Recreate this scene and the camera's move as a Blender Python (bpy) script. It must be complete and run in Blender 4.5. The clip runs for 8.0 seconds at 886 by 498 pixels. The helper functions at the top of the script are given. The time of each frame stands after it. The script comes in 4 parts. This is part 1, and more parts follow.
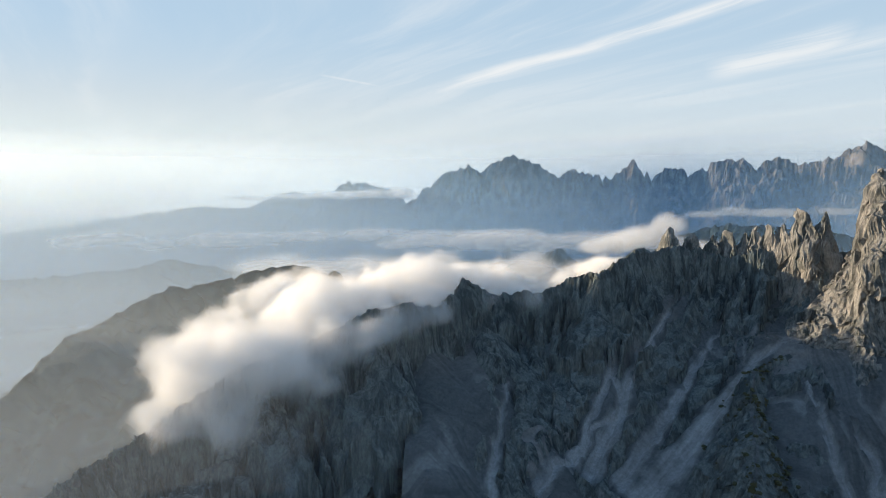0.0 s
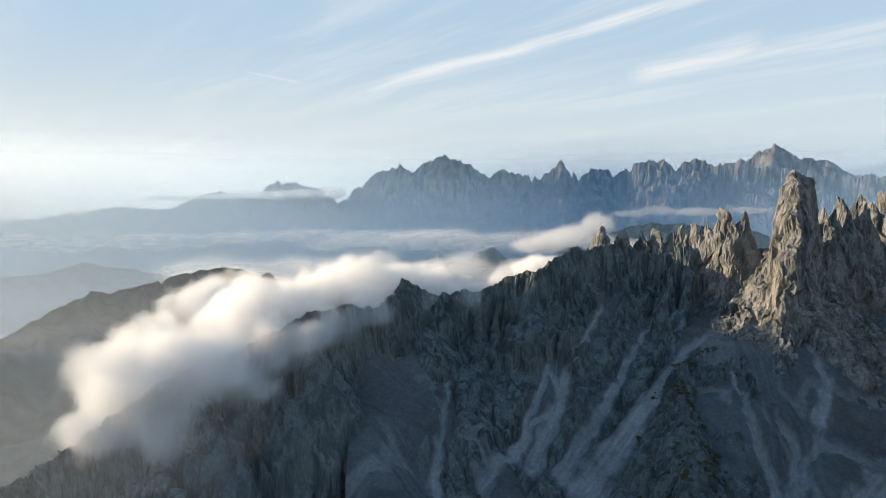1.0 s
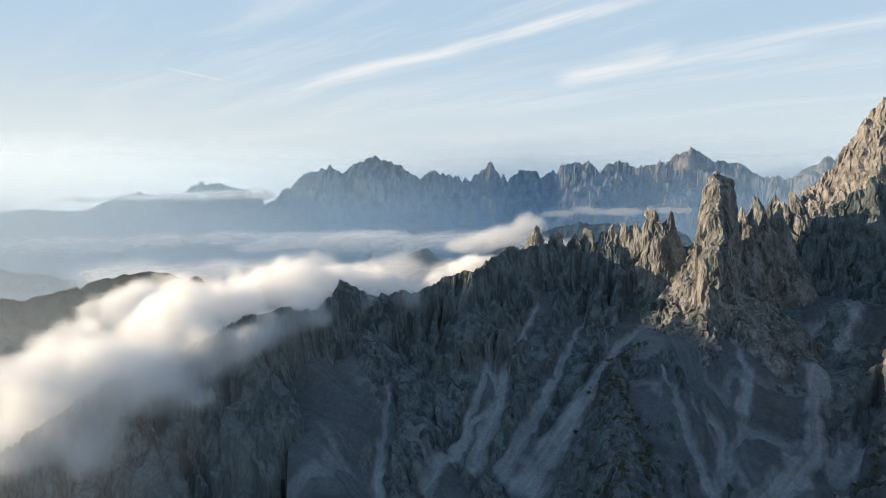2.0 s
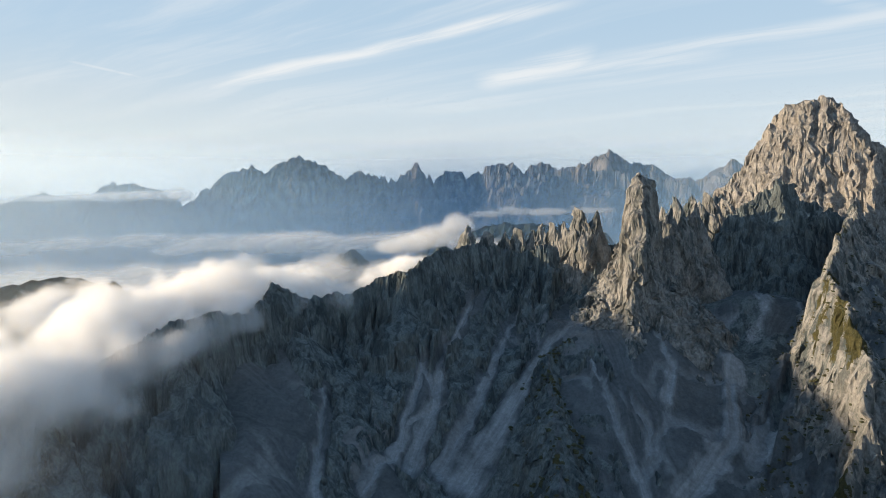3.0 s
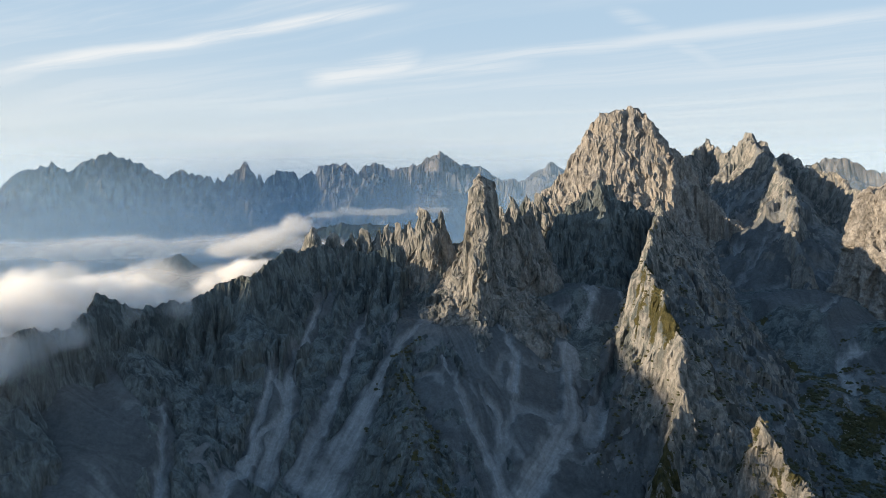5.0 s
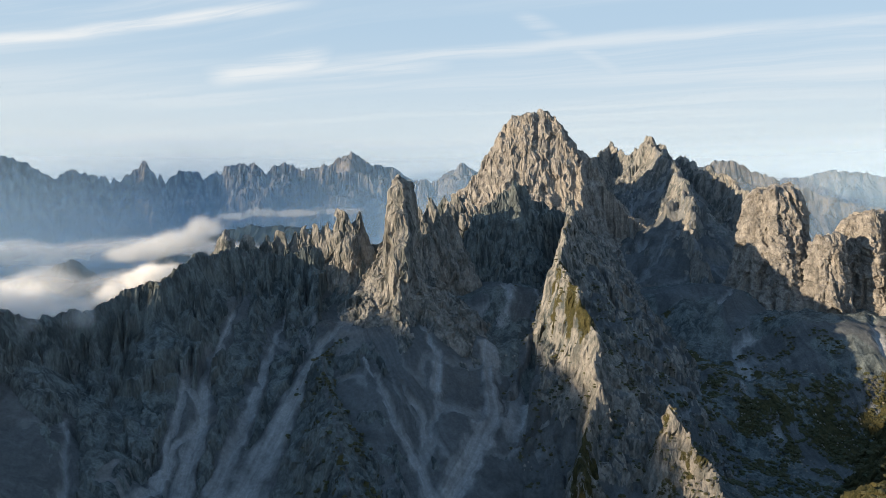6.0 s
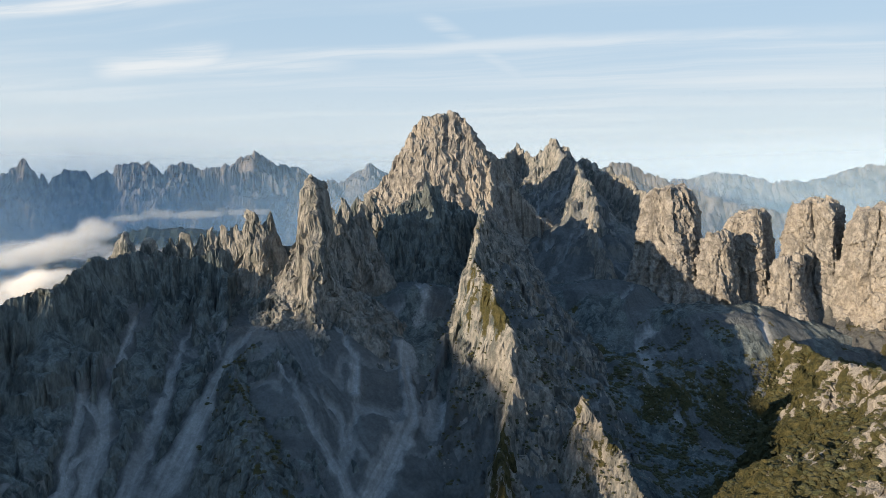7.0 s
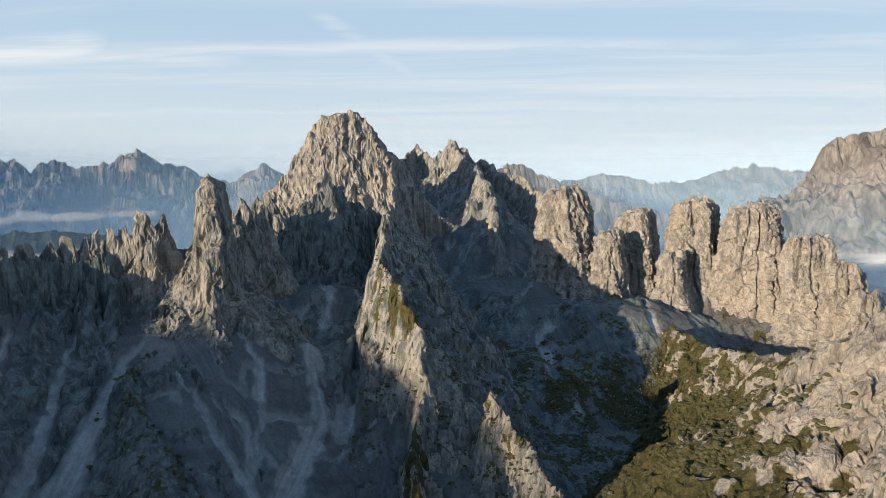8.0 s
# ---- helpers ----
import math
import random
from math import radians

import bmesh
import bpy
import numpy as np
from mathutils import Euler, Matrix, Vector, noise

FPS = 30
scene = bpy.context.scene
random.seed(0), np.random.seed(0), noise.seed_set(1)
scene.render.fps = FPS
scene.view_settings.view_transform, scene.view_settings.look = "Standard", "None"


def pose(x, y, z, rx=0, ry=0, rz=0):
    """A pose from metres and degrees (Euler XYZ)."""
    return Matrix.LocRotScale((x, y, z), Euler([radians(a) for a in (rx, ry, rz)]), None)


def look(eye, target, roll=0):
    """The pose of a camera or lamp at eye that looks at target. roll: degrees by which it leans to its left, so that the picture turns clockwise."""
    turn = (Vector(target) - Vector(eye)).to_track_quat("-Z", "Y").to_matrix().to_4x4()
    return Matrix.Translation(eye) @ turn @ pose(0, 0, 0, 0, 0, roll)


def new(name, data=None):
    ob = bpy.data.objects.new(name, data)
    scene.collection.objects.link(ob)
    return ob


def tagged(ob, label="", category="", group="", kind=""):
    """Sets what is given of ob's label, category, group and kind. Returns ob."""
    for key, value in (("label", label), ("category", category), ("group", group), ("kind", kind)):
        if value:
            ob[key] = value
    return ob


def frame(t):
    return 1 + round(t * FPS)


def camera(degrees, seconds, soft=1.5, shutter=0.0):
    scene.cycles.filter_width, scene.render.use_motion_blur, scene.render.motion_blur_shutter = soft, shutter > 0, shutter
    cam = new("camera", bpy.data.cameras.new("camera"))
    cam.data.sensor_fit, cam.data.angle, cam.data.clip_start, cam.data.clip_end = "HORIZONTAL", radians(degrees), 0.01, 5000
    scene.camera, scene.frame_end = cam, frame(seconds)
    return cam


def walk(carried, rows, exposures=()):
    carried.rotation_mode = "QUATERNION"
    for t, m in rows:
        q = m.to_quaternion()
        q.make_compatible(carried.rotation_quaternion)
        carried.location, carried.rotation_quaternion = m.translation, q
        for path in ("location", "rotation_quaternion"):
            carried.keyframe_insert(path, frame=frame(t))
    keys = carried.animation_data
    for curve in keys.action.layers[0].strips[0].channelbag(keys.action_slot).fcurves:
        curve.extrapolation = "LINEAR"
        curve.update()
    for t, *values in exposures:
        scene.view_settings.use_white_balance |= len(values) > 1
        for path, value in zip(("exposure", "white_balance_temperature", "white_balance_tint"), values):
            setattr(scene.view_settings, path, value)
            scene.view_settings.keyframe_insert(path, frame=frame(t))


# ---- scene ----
cam = camera(69.3, 8.0, 0.85)
PATH = [
    (0, (-14.021, 3.706, 399.754), (-14.072, 5.698, 399.575), -0.2),
    (0.5, (-17.753, 4.43, 399.697), (-17.701, 6.421, 399.518), -0.2),
    (1, (-22.527, 4.753, 400.025), (-22.364, 6.738, 399.845), -0.2),
    (1.5, (-26.782, 5.638, 399.769), (-26.513, 7.611, 399.59), -0.2),
    (3, (-39.973, 8.75, 398.994), (-39.37, 10.648, 398.818), -0.2),
    (3.5, (-43.543, 10.618, 399.133), (-42.826, 12.476, 398.956), -0.2),
    (4, (-48.447, 12.771, 399.579), (-47.603, 14.575, 399.402), -0.2),
    (4.5, (-51.495, 15.087, 399.145), (-50.538, 16.834, 398.968), -0.2),
    (6, (-62.669, 22.88, 399.148), (-61.378, 24.397, 398.972), -0.3),
    (6.5, (-65.734, 26.06, 398.727), (-64.342, 27.486, 398.551), -0.3),
    (7, (-69.166, 29.461, 398.885), (-67.67, 30.776, 398.709), -0.3),
    (7.5, (-71.839, 33.296, 398.823), (-70.247, 34.494, 398.647), -0.4),
    (8, (-75.757, 37.71, 398.652), (-74.069, 38.769, 398.476), -0.3),
]
walk(cam, [(t, look(eye, target, roll)) for t, eye, target, roll in PATH], [(0.0, 1.0), (8.0, 1.0)])

# ---- world, sun, light ----
SUN_AZ, SUN_EL = radians(-72.0), radians(8.8)   # azimuth from +y towards +x
SUN_DIR = Vector((math.sin(SUN_AZ) * math.cos(SUN_EL), math.cos(SUN_AZ) * math.cos(SUN_EL), math.sin(SUN_EL)))
scene.cycles.transparent_max_bounces = 64
world = bpy.data.worlds.new("sky")
scene.world = world
world.use_nodes = True
wn, wl = world.node_tree.nodes, world.node_tree.links
wn.clear()
sky = wn.new("ShaderNodeTexSky")
sky.sky_type, sky.sun_disc = "NISHITA", False
sky.sun_elevation, sky.sun_rotation = SUN_EL, SUN_AZ
sky.altitude, sky.air_density, sky.dust_density, sky.ozone_density = 2400, 1.0, 0.5, 2.5


def wmath(op, a, b=0.0, clamp=False):
    m = wn.new("ShaderNodeMath")
    m.operation, m.use_clamp = op, clamp
    for v, k in ((a, 0), (b, 1)):
        if isinstance(v, (int, float)):
            m.inputs[k].default_value = v
        else:
            wl.new(v, m.inputs[k])
    return m.outputs[0]


def wmix(fac, a, b):
    m = wn.new("ShaderNodeMix")
    m.data_type = "RGBA"
    for v, k in ((fac, 0), (a, 6), (b, 7)):
        if isinstance(v, float):
            m.inputs[k].default_value = v
        elif isinstance(v, tuple):
            m.inputs[k].default_value = (*v, 1)
        else:
            wl.new(v, m.inputs[k])
    return m.outputs[2]


def wband(x, lo, hi):
    m = wn.new("ShaderNodeMapRange")
    m.interpolation_type = "SMOOTHSTEP"
    wl.new(x, m.inputs["Value"])
    m.inputs["From Min"].default_value, m.inputs["From Max"].default_value = lo, hi
    return m.outputs["Result"]


def wnoise(a, b, sa, sb, detail=5.0, rough=0.55, distort=0.0, shift=0.0):
    c = wn.new("ShaderNodeCombineXYZ")
    wl.new(wmath("MULTIPLY", a, sa), c.inputs[0])
    wl.new(wmath("MULTIPLY", b, sb), c.inputs[1])
    c.inputs[2].default_value = shift
    n = wn.new("ShaderNodeTexNoise")
    n.inputs["Scale"].default_value, n.inputs["Detail"].default_value = 1.0, detail
    n.inputs["Roughness"].default_value, n.inputs["Distortion"].default_value = rough, distort
    wl.new(c.outputs[0], n.inputs["Vector"])
    return n.outputs["Fac"]


# cirrus on a plane high overhead, in bands that run towards the azimuth 150 degrees
tex = wn.new("ShaderNodeTexCoord")
sep = wn.new("ShaderNodeSeparateXYZ")
wl.new(tex.outputs["Generated"], sep.inputs[0])
up = wmath("MAXIMUM", sep.outputs["Z"], 0.0)
den = wmath("ADD", up, 0.03)
px, py = wmath("DIVIDE", sep.outputs["X"], den), wmath("DIVIDE", sep.outputs["Y"], den)
ca = wmath("ADD", wmath("MULTIPLY", px, 0.5), wmath("MULTIPLY", py, -0.866))
cb = wmath("ADD", wmath("MULTIPLY", px, 0.866), wmath("MULTIPLY", py, 0.5))
wave = wnoise(ca, cb, 0.5, 0.5, 3.0, 0.5, 0.0, 4.0)
cbw = wmath("ADD", cb, wmath("MULTIPLY", wmath("SUBTRACT", wave, 0.5), 0.7))
fibres = wnoise(ca, cbw, 0.16, 1.5, 7.0, 0.62, 0.4)
broad = wnoise(ca, cb, 0.12, 0.5, 4.0, 0.55, 0.3, 9.0)
cirrus = wmath("MULTIPLY", wband(fibres, 0.42, 0.72), wband(broad, 0.30, 0.56))
# long straight bands of cirrus and old contrails: the pole of each one's great circle, its middle, half its length in degrees, half its width, its cover
BANDS = [((0.270, 0.155, -0.950), (0.21, 0.953, 0.217), 19.0, 0.0075, 0.85), ((0.1850, 0.1105, -0.9765), (0.81, 0.546, 0.214), 30.0, 0.0085, 0.50), ((0.1393, 0.1286, -0.9819), (0.52, 0.832, 0.185), 11.0, 0.0095, 0.50),
         ((0.2474, 0.0800, -0.9656), (0.426, 0.886, 0.182), 6.0, 0.0125, 0.75), ((-0.1892, 0.5288, -0.8274), (0.762, 0.61, 0.216), 7.0, 0.0090, 0.30), ((-0.1878, 0.1341, -0.973), (-0.161, 0.973, 0.165), 3.2, 0.0016, 0.40)]
wisps = wnoise(ca, cbw, 0.5, 4.0, 6.0, 0.62, 0.5, 2.0)
drift = wnoise(px, py, 0.8, 0.8, 4.0, 0.55, 0.0, 6.0)


def wdot(v):
    d = wn.new("ShaderNodeVectorMath")
    d.operation = "DOT_PRODUCT"
    wl.new(tex.outputs["Generated"], d.inputs[0])
    d.inputs[1].default_value = v
    return d.outputs["Value"]


def band(pole, middle, half, width, cover):
    size = math.sqrt(sum(c * c for c in pole))
    off = wmath("ABSOLUTE", wmath("ADD", wdot(tuple(c / size for c in pole)), wmath("MULTIPLY", wmath("SUBTRACT", drift, 0.5), 2.2 * width)))
    core = wmath("SUBTRACT", 1.0, wband(off, 0.1 * width, 1.9 * width))
    ends = wband(wdot(middle), math.cos(radians(half)), math.cos(radians(0.45 * half)))
    return wmath("MULTIPLY", wmath("MULTIPLY", wmath("MULTIPLY", core, ends), wband(wisps, 0.25, 0.60)), cover)


streak = band(*BANDS[0])
for b in BANDS[1:]:
    streak = wmath("MAXIMUM", streak, band(*b))
cloudy = wmath("MAXIMUM", wmath("MULTIPLY", wmath("MULTIPLY", cirrus, 0.45), wmath("SUBTRACT", 1.0, wband(up, 0.35, 0.7))), streak)
veil = wmath("MULTIPLY", wmath("SUBTRACT", 1.0, wband(up, 0.0, 0.26)), 0.88)
clear = wmix(wband(up, 0.26, 0.60), (4.3, 5.7, 7.0), (2.0, 3.6, 6.0))
base = wmix(0.88, sky.outputs[0], clear)
lit = wmix(veil, base, wmix(wband(wdot((math.sin(SUN_AZ), math.cos(SUN_AZ), 0.0)), -0.1, 0.95), (6.5, 6.9, 6.9), (7.1, 6.9, 6.2)))
final = wmix(cloudy, lit, (7.5, 7.6, 7.6))
bg = wn.new("ShaderNodeBackground")
bg.inputs["Strength"].default_value = 0.060
wout = wn.new("ShaderNodeOutputWorld")
wl.new(final, bg.inputs["Color"])
wl.new(bg.outputs[0], wout.inputs["Surface"])
sun = new("sun", bpy.data.lights.new("sun", "SUN"))
sun.data.energy, sun.data.angle, sun.data.color = 5.0, radians(0.53), (1.0, 0.79, 0.56)
sun.matrix_world = look((-900, 800, 900), Vector((-900, 800, 900)) - SUN_DIR)


# ---- materials ----
class Nodes:
    """A small wrapper round a material's node tree."""

    def __init__(self, name):
        self.mat = bpy.data.materials.new(name)
        self.mat.use_nodes = True
        self.tree = self.mat.node_tree
        self.tree.nodes.clear()
        self.out = self.add("ShaderNodeOutputMaterial")

    def add(self, kind, **values):
        n = self.tree.nodes.new(kind)
        for key, v in values.items():
            n.inputs[key.replace("_", " ")].default_value = v
        return n

    def join(self, a, b):
        self.tree.links.new(a, b)

    def place(self, scale=(1, 1, 1)):
        """World position, scaled axis by axis."""
        g = self.add("ShaderNodeNewGeometry")
        m = self.add("ShaderNodeMapping")
        m.inputs["Scale"].default_value = scale
        self.join(g.outputs["Position"], m.inputs["Vector"])
        return m.outputs["Vector"]

    def noise(self, vec, scale, detail=6.0, rough=0.55, distort=0.0):
        n = self.add("ShaderNodeTexNoise", Scale=scale, Detail=detail, Roughness=rough, Distortion=distort)
        self.join(vec, n.inputs["Vector"])
        return n.outputs["Fac"]

    def ramp(self, fac, stops):
        r = self.add("ShaderNodeValToRGB")
        e = r.color_ramp.elements
        while len(e) < len(stops):
            e.new(0.5)
        for el, (p, c) in zip(e, stops):
            el.position = p
            el.color = (*c, 1) if isinstance(c, tuple) else (c, c, c, 1)
        self.join(fac, r.inputs["Fac"])
        return r.outputs["Color"]

    def mix(self, fac, a, b, mode="MIX"):
        m = self.add("ShaderNodeMix")
        m.data_type, m.blend_type = "RGBA", mode
        for v, k in ((fac, 0), (a, 6), (b, 7)):
            if isinstance(v, (int, float)):
                m.inputs[k].default_value = v if k == 0 else (v, v, v, 1)
            elif isinstance(v, tuple):
                m.inputs[k].default_value = (*v, 1)
            else:
                self.join(v, m.inputs[k])
        return m.outputs[2]

    def math(self, op, a, b=0.0, clamp=False):
        m = self.add("ShaderNodeMath")
        m.operation, m.use_clamp = op, clamp
        for v, k in ((a, 0), (b, 1)):
            if isinstance(v, (int, float)):
                m.inputs[k].default_value = v
            else:
                self.join(v, m.inputs[k])
        return m.outputs[0]

    def attr(self, name):
        a = self.add("ShaderNodeAttribute")
        a.attribute_name = name
        return a.outputs["Fac"]


def rock_material(name, dark, light, warm, grain=1.0, scree=(0.35, 0.365, 0.37), grass=((0.016, 0.021, 0.009), (0.085, 0.076, 0.032)), bump=0.6, upright=0.012, bedded=0.06):
    n = Nodes(name)
    big = n.noise(n.place((0.012, 0.012, 0.006)), grain, 8, 0.6)
    streak = n.noise(n.place((0.10, 0.10, upright)), grain, 6, 0.65, 0.6)
    fine = n.noise(n.place((0.45, 0.45, 0.10 + 3 * upright)), grain, 8, 0.7)
    strata = n.noise(n.place((0.012, 0.012, 0.16)), grain, 5, 0.6, 0.5)
    col = n.mix(n.ramp(streak, [(0.42, 0.0), (0.58, 1.0)]), dark, light)
    col = n.mix(n.ramp(big, [(0.42, 0.0), (0.68, 0.5)]), col, warm)
    col = n.mix(0.45, col, n.ramp(fine, [(0.38, 0.35), (0.60, 1.20)]), "MULTIPLY")
    col = n.mix(bedded, col, n.ramp(strata, [(0.40, 0.45), (0.56, 1.15)]), "MULTIPLY")
    pebble = n.noise(n.place((0.25, 0.25, 0.25)), grain, 8, 0.75)
    runs = n.noise(n.place((0.02, 0.02, 0.02)), grain, 6, 0.6, 1.2)
    scol = n.mix(n.ramp(pebble, [(0.3, 0.0), (0.7, 1.0)]), tuple(c * 0.62 for c in scree), tuple(c * 1.12 for c in scree))
    scol = n.mix(n.math("SUBTRACT", 1.0, n.attr("pale"), True), scol, (0.38, 0.40, 0.41), "MULTIPLY")
    scol = n.mix(0.5, scol, n.ramp(runs, [(0.36, 0.55), (0.62, 1.1)]), "MULTIPLY")
    flow = n.add("ShaderNodeCombineXYZ")
    n.join(n.math("MULTIPLY", n.attr("across"), 0.24), flow.inputs[0])
    gz = n.add("ShaderNodeSeparateXYZ")
    n.join(n.place((1, 1, 1)), gz.inputs[0])
    n.join(n.math("MULTIPLY", gz.outputs["Z"], 0.014), flow.inputs[1])
    threads = n.noise(flow.outputs[0], 1.0, 5, 0.62)
    scol = n.mix(0.32, scol, n.ramp(threads, [(0.38, 0.45), (0.60, 1.30)]), "MULTIPLY")
    tuft = n.noise(n.place((0.14, 0.14, 0.14)), grain, 8, 0.7)
    col = n.mix(n.ramp(n.math("ADD", n.attr("scree"), n.math("MULTIPLY", n.math("SUBTRACT", fine, 0.5), 0.35)), [(0.42, 0.0), (0.56, 1.0)]), col, scol)
    gcol = n.mix(n.ramp(tuft, [(0.34, 0.0), (0.66, 1.0)]), *grass)
    gm = n.math("ADD", n.attr("grass"), n.math("MULTIPLY", n.math("SUBTRACT", tuft, 0.5), 1.3))
    col = n.mix(n.ramp(gm, [(0.46, 0.0), (0.56, 1.0)]), col, gcol)
    b = n.add("ShaderNodeBsdfPrincipled", Roughness=0.92)
    b.inputs["Specular IOR Level"].default_value = 0.15
    n.join(col, b.inputs["Base Color"])
    relief = n.math("ADD", n.math("MULTIPLY", fine, 1.0), n.math("MULTIPLY", streak, 0.9))
    bp = n.add("ShaderNodeBump", Strength=bump, Distance=3.0)
    n.join(relief, bp.inputs["Height"])
    n.join(bp.outputs[0], b.inputs["Normal"])
    n.join(b.outputs[0], n.out.inputs["Surface"])
    return n.mat


# Shade is put into this colour: darker and bluer than the rock copies below.
SHADE_ROCK = rock_material("shaded_dolomite", (0.056, 0.072, 0.077), (0.160, 0.191, 0.192), (0.183, 0.198, 0.188), bump=1.0)
# Own paler tone on pillars and hillside; stands in for sunlight on the summit.
PALE_LIT_ROCK = rock_material("pale_lit_dolomite", (0.16, 0.155, 0.145), (0.31, 0.295, 0.27), (0.36, 0.32, 0.265), scree=(0.38, 0.365, 0.34), bump=1.0, upright=0.06, bedded=0.14)
# Same rock with sunlight put into its colour, warmer and paler.
LIT_ROCK = rock_material("lit_dolomite", (0.080, 0.096, 0.097), (0.272, 0.268, 0.250), (0.33, 0.295, 0.25), bump=1.0, upright=0.04, bedded=0.12)
FAR_ROCK = rock_material("far_rock", (0.052, 0.058, 0.066), (0.165, 0.165, 0.165), (0.215, 0.180, 0.155), 0.25, bump=0.6)
FOREST = rock_material("forest_slope", (0.018, 0.030, 0.030), (0.036, 0.056, 0.050), (0.045, 0.060, 0.048), 0.5, (0.06, 0.065, 0.05), bump=0.5)


# ---- terrain arithmetic ----
def gnoise(x, y, seed=0):
    """Gradient noise in the plane, about -1 to 1."""
    xi, yi = np.floor(x).astype(np.int64), np.floor(y).astype(np.int64)
    fx, fy = x - xi, y - yi
    u, v = fx * fx * fx * (fx * (fx * 6 - 15) + 10), fy * fy * fy * (fy * (fy * 6 - 15) + 10)

    def corner(i, j):
        h = (xi + i) * 374761393 + (yi + j) * 668265263 + seed * 974634777
        h = (h ^ (h >> 13)) * 1274126177
        a = ((h ^ (h >> 16)) & 1023) * (2 * np.pi / 1024)
        return np.cos(a) * (fx - i) + np.sin(a) * (fy - j)

    a, b, c, d = corner(0, 0), corner(1, 0), corner(0, 1), corner(1, 1)
    return 1.5 * ((a + u * (b - a)) + v * ((c + u * (d - c)) - (a + u * (b - a))))


def fbm(x, y, octaves=4, seed=0, gain=0.5):
    total, amp = 0.0, 1.0
    for o in range(octaves):
        total = total + amp * gnoise(x * 2 ** o + 17.3 * o, y * 2 ** o - 9.1 * o, seed + o)
        amp *= gain
    return total


def crags(x, y, octaves=4, seed=0, gain=0.55):
    """Ridged noise: sharp crests at 0, hollows down to about -1."""
    total, amp = 0.0, 1.0
    for o in range(octaves):
        total = total - amp * np.abs(gnoise(x * 2.1 ** o + 5.7 * o, y * 2.1 ** o + 3.3 * o, seed + o))
        amp *= gain
    return total


def facets(u, v, seed=0, tilt=1.0):
    """Cells of broken rock, about -1 to 1: each an even, tilted face that breaks off sharply at its neighbours."""
    ui, vi = np.floor(u).astype(np.int64), np.floor(v).astype(np.int64)
    best, out = np.full(np.shape(u), 9.0), np.zeros(np.shape(u))
    for i in (-1, 0, 1):
        for j in (-1, 0, 1):
            h = (ui + i) * 374761393 + (vi + j) * 668265263 + seed * 974634777
            h = (h ^ (h >> 13)) * 1274126177
            h = h ^ (h >> 16)
            du, dv = u - ui - i - (h & 255) / 255.0, v - vi - j - ((h >> 8) & 255) / 255.0
            d = du * du + dv * dv
            face = ((h >> 16) & 255) / 127.5 - 1 + tilt * ((((h >> 24) & 63) / 31.5 - 1) * du + (((h >> 30) & 63) / 31.5 - 1) * dv)
            out, best = np.where(d < best, face, out), np.minimum(d, best)
    return out


def smooth(a, b, x):
    t = np.clip((x - a) / (b - a), 0, 1)
    return t * t * (3 - 2 * t)


def fall(d, prof):
    """The drop at a distance d from a crest, by a profile of (distance, drop) pairs that goes on at its last slope."""
    ds, zs = [p[0] for p in prof], [p[1] for p in prof]
    k = (zs[-1] - zs[-2]) / (ds[-1] - ds[-2])
    return np.interp(d, ds, zs) + k * np.maximum(0, d - ds[-1])


def along(X, Y, pts, left, right, teeth=None):
    """Heights of a ridge over the polyline pts of (x, y, z): the height, the way along it, the distance from it."""
    best = s_best = d_best = None
    s0 = 0.0
    for (ax, ay, az), (bx, by, bz) in zip(pts, pts[1:]):
        dx, dy = bx - ax, by - ay
        ll = math.hypot(dx, dy)
        t = np.clip(((X - ax) * dx + (Y - ay) * dy) / (ll * ll), 0, 1)
        px, py = X - ax - t * dx, Y - ay - t * dy
        d = np.hypot(px, py)
        side = dx * py - dy * px
        z = az + t * (bz - az)
        s = s0 + t * ll
        if teeth is not None:
            z = z + teeth(s)
        h = z - np.where(side > 0, fall(d, left), fall(d, right))
        if best is None:
            best, s_best, d_best = h, s, d
        else:
            m = h > best
            best, s_best, d_best = np.where(m, h, best), np.where(m, s, s_best), np.where(m, d, d_best)
        s0 += ll
    return best, s_best, d_best


def flutes(X, Y, s, d, seed, big=14.0, mid=6.0, small=2.2, lam=62.0):
    """Gullies, ribs and clefts that run down from a crest."""
    w = s + 9 * fbm(X / 55, Y / 55, 3, seed + 40)
    g = big * smooth(0, 60, d) * np.abs(gnoise(w / lam, d / 260, seed))
    m = gnoise(w / (lam * 0.37), d / 110, seed + 1)
    g = g + mid * smooth(0, 22, d) * np.abs(m)
    g = g + 1.2 * small * smooth(0, 8, d) * np.abs(gnoise(w / (lam * 0.14), d / 40, seed + 2))
    cleft = np.abs(gnoise(w / (lam * 0.55) + 3.3, d / 190, seed + 3))
    g = g + 0.9 * mid * smooth(4, 26, d) * smooth(0.13, 0.0, cleft) + 1.1 * small * smooth(3, 14, d) * smooth(0.16, 0.0, np.abs(gnoise(w / (lam * 0.2), d / 70, seed + 4)))
    g = g - 0.5 * mid * smooth(2, 20, d) * facets(w / (lam * 0.28), d / 75, seed + 5) - 0.7 * small * smooth(0, 8, d) * facets(w / (lam * 0.11), d / 24, seed + 6)
    return -g


BLUNT = ((0, 0.25, 0.45, 0.58, 0.68, 0.84, 1.0), (0, 0.03, 0.09, 0.20, 0.52, 0.80, 1.0))
DOME = ((0, 0.30, 0.52, 0.68, 0.76, 0.88, 1.0), (0, 0.03, 0.09, 0.17, 0.34, 0.76, 1.0))
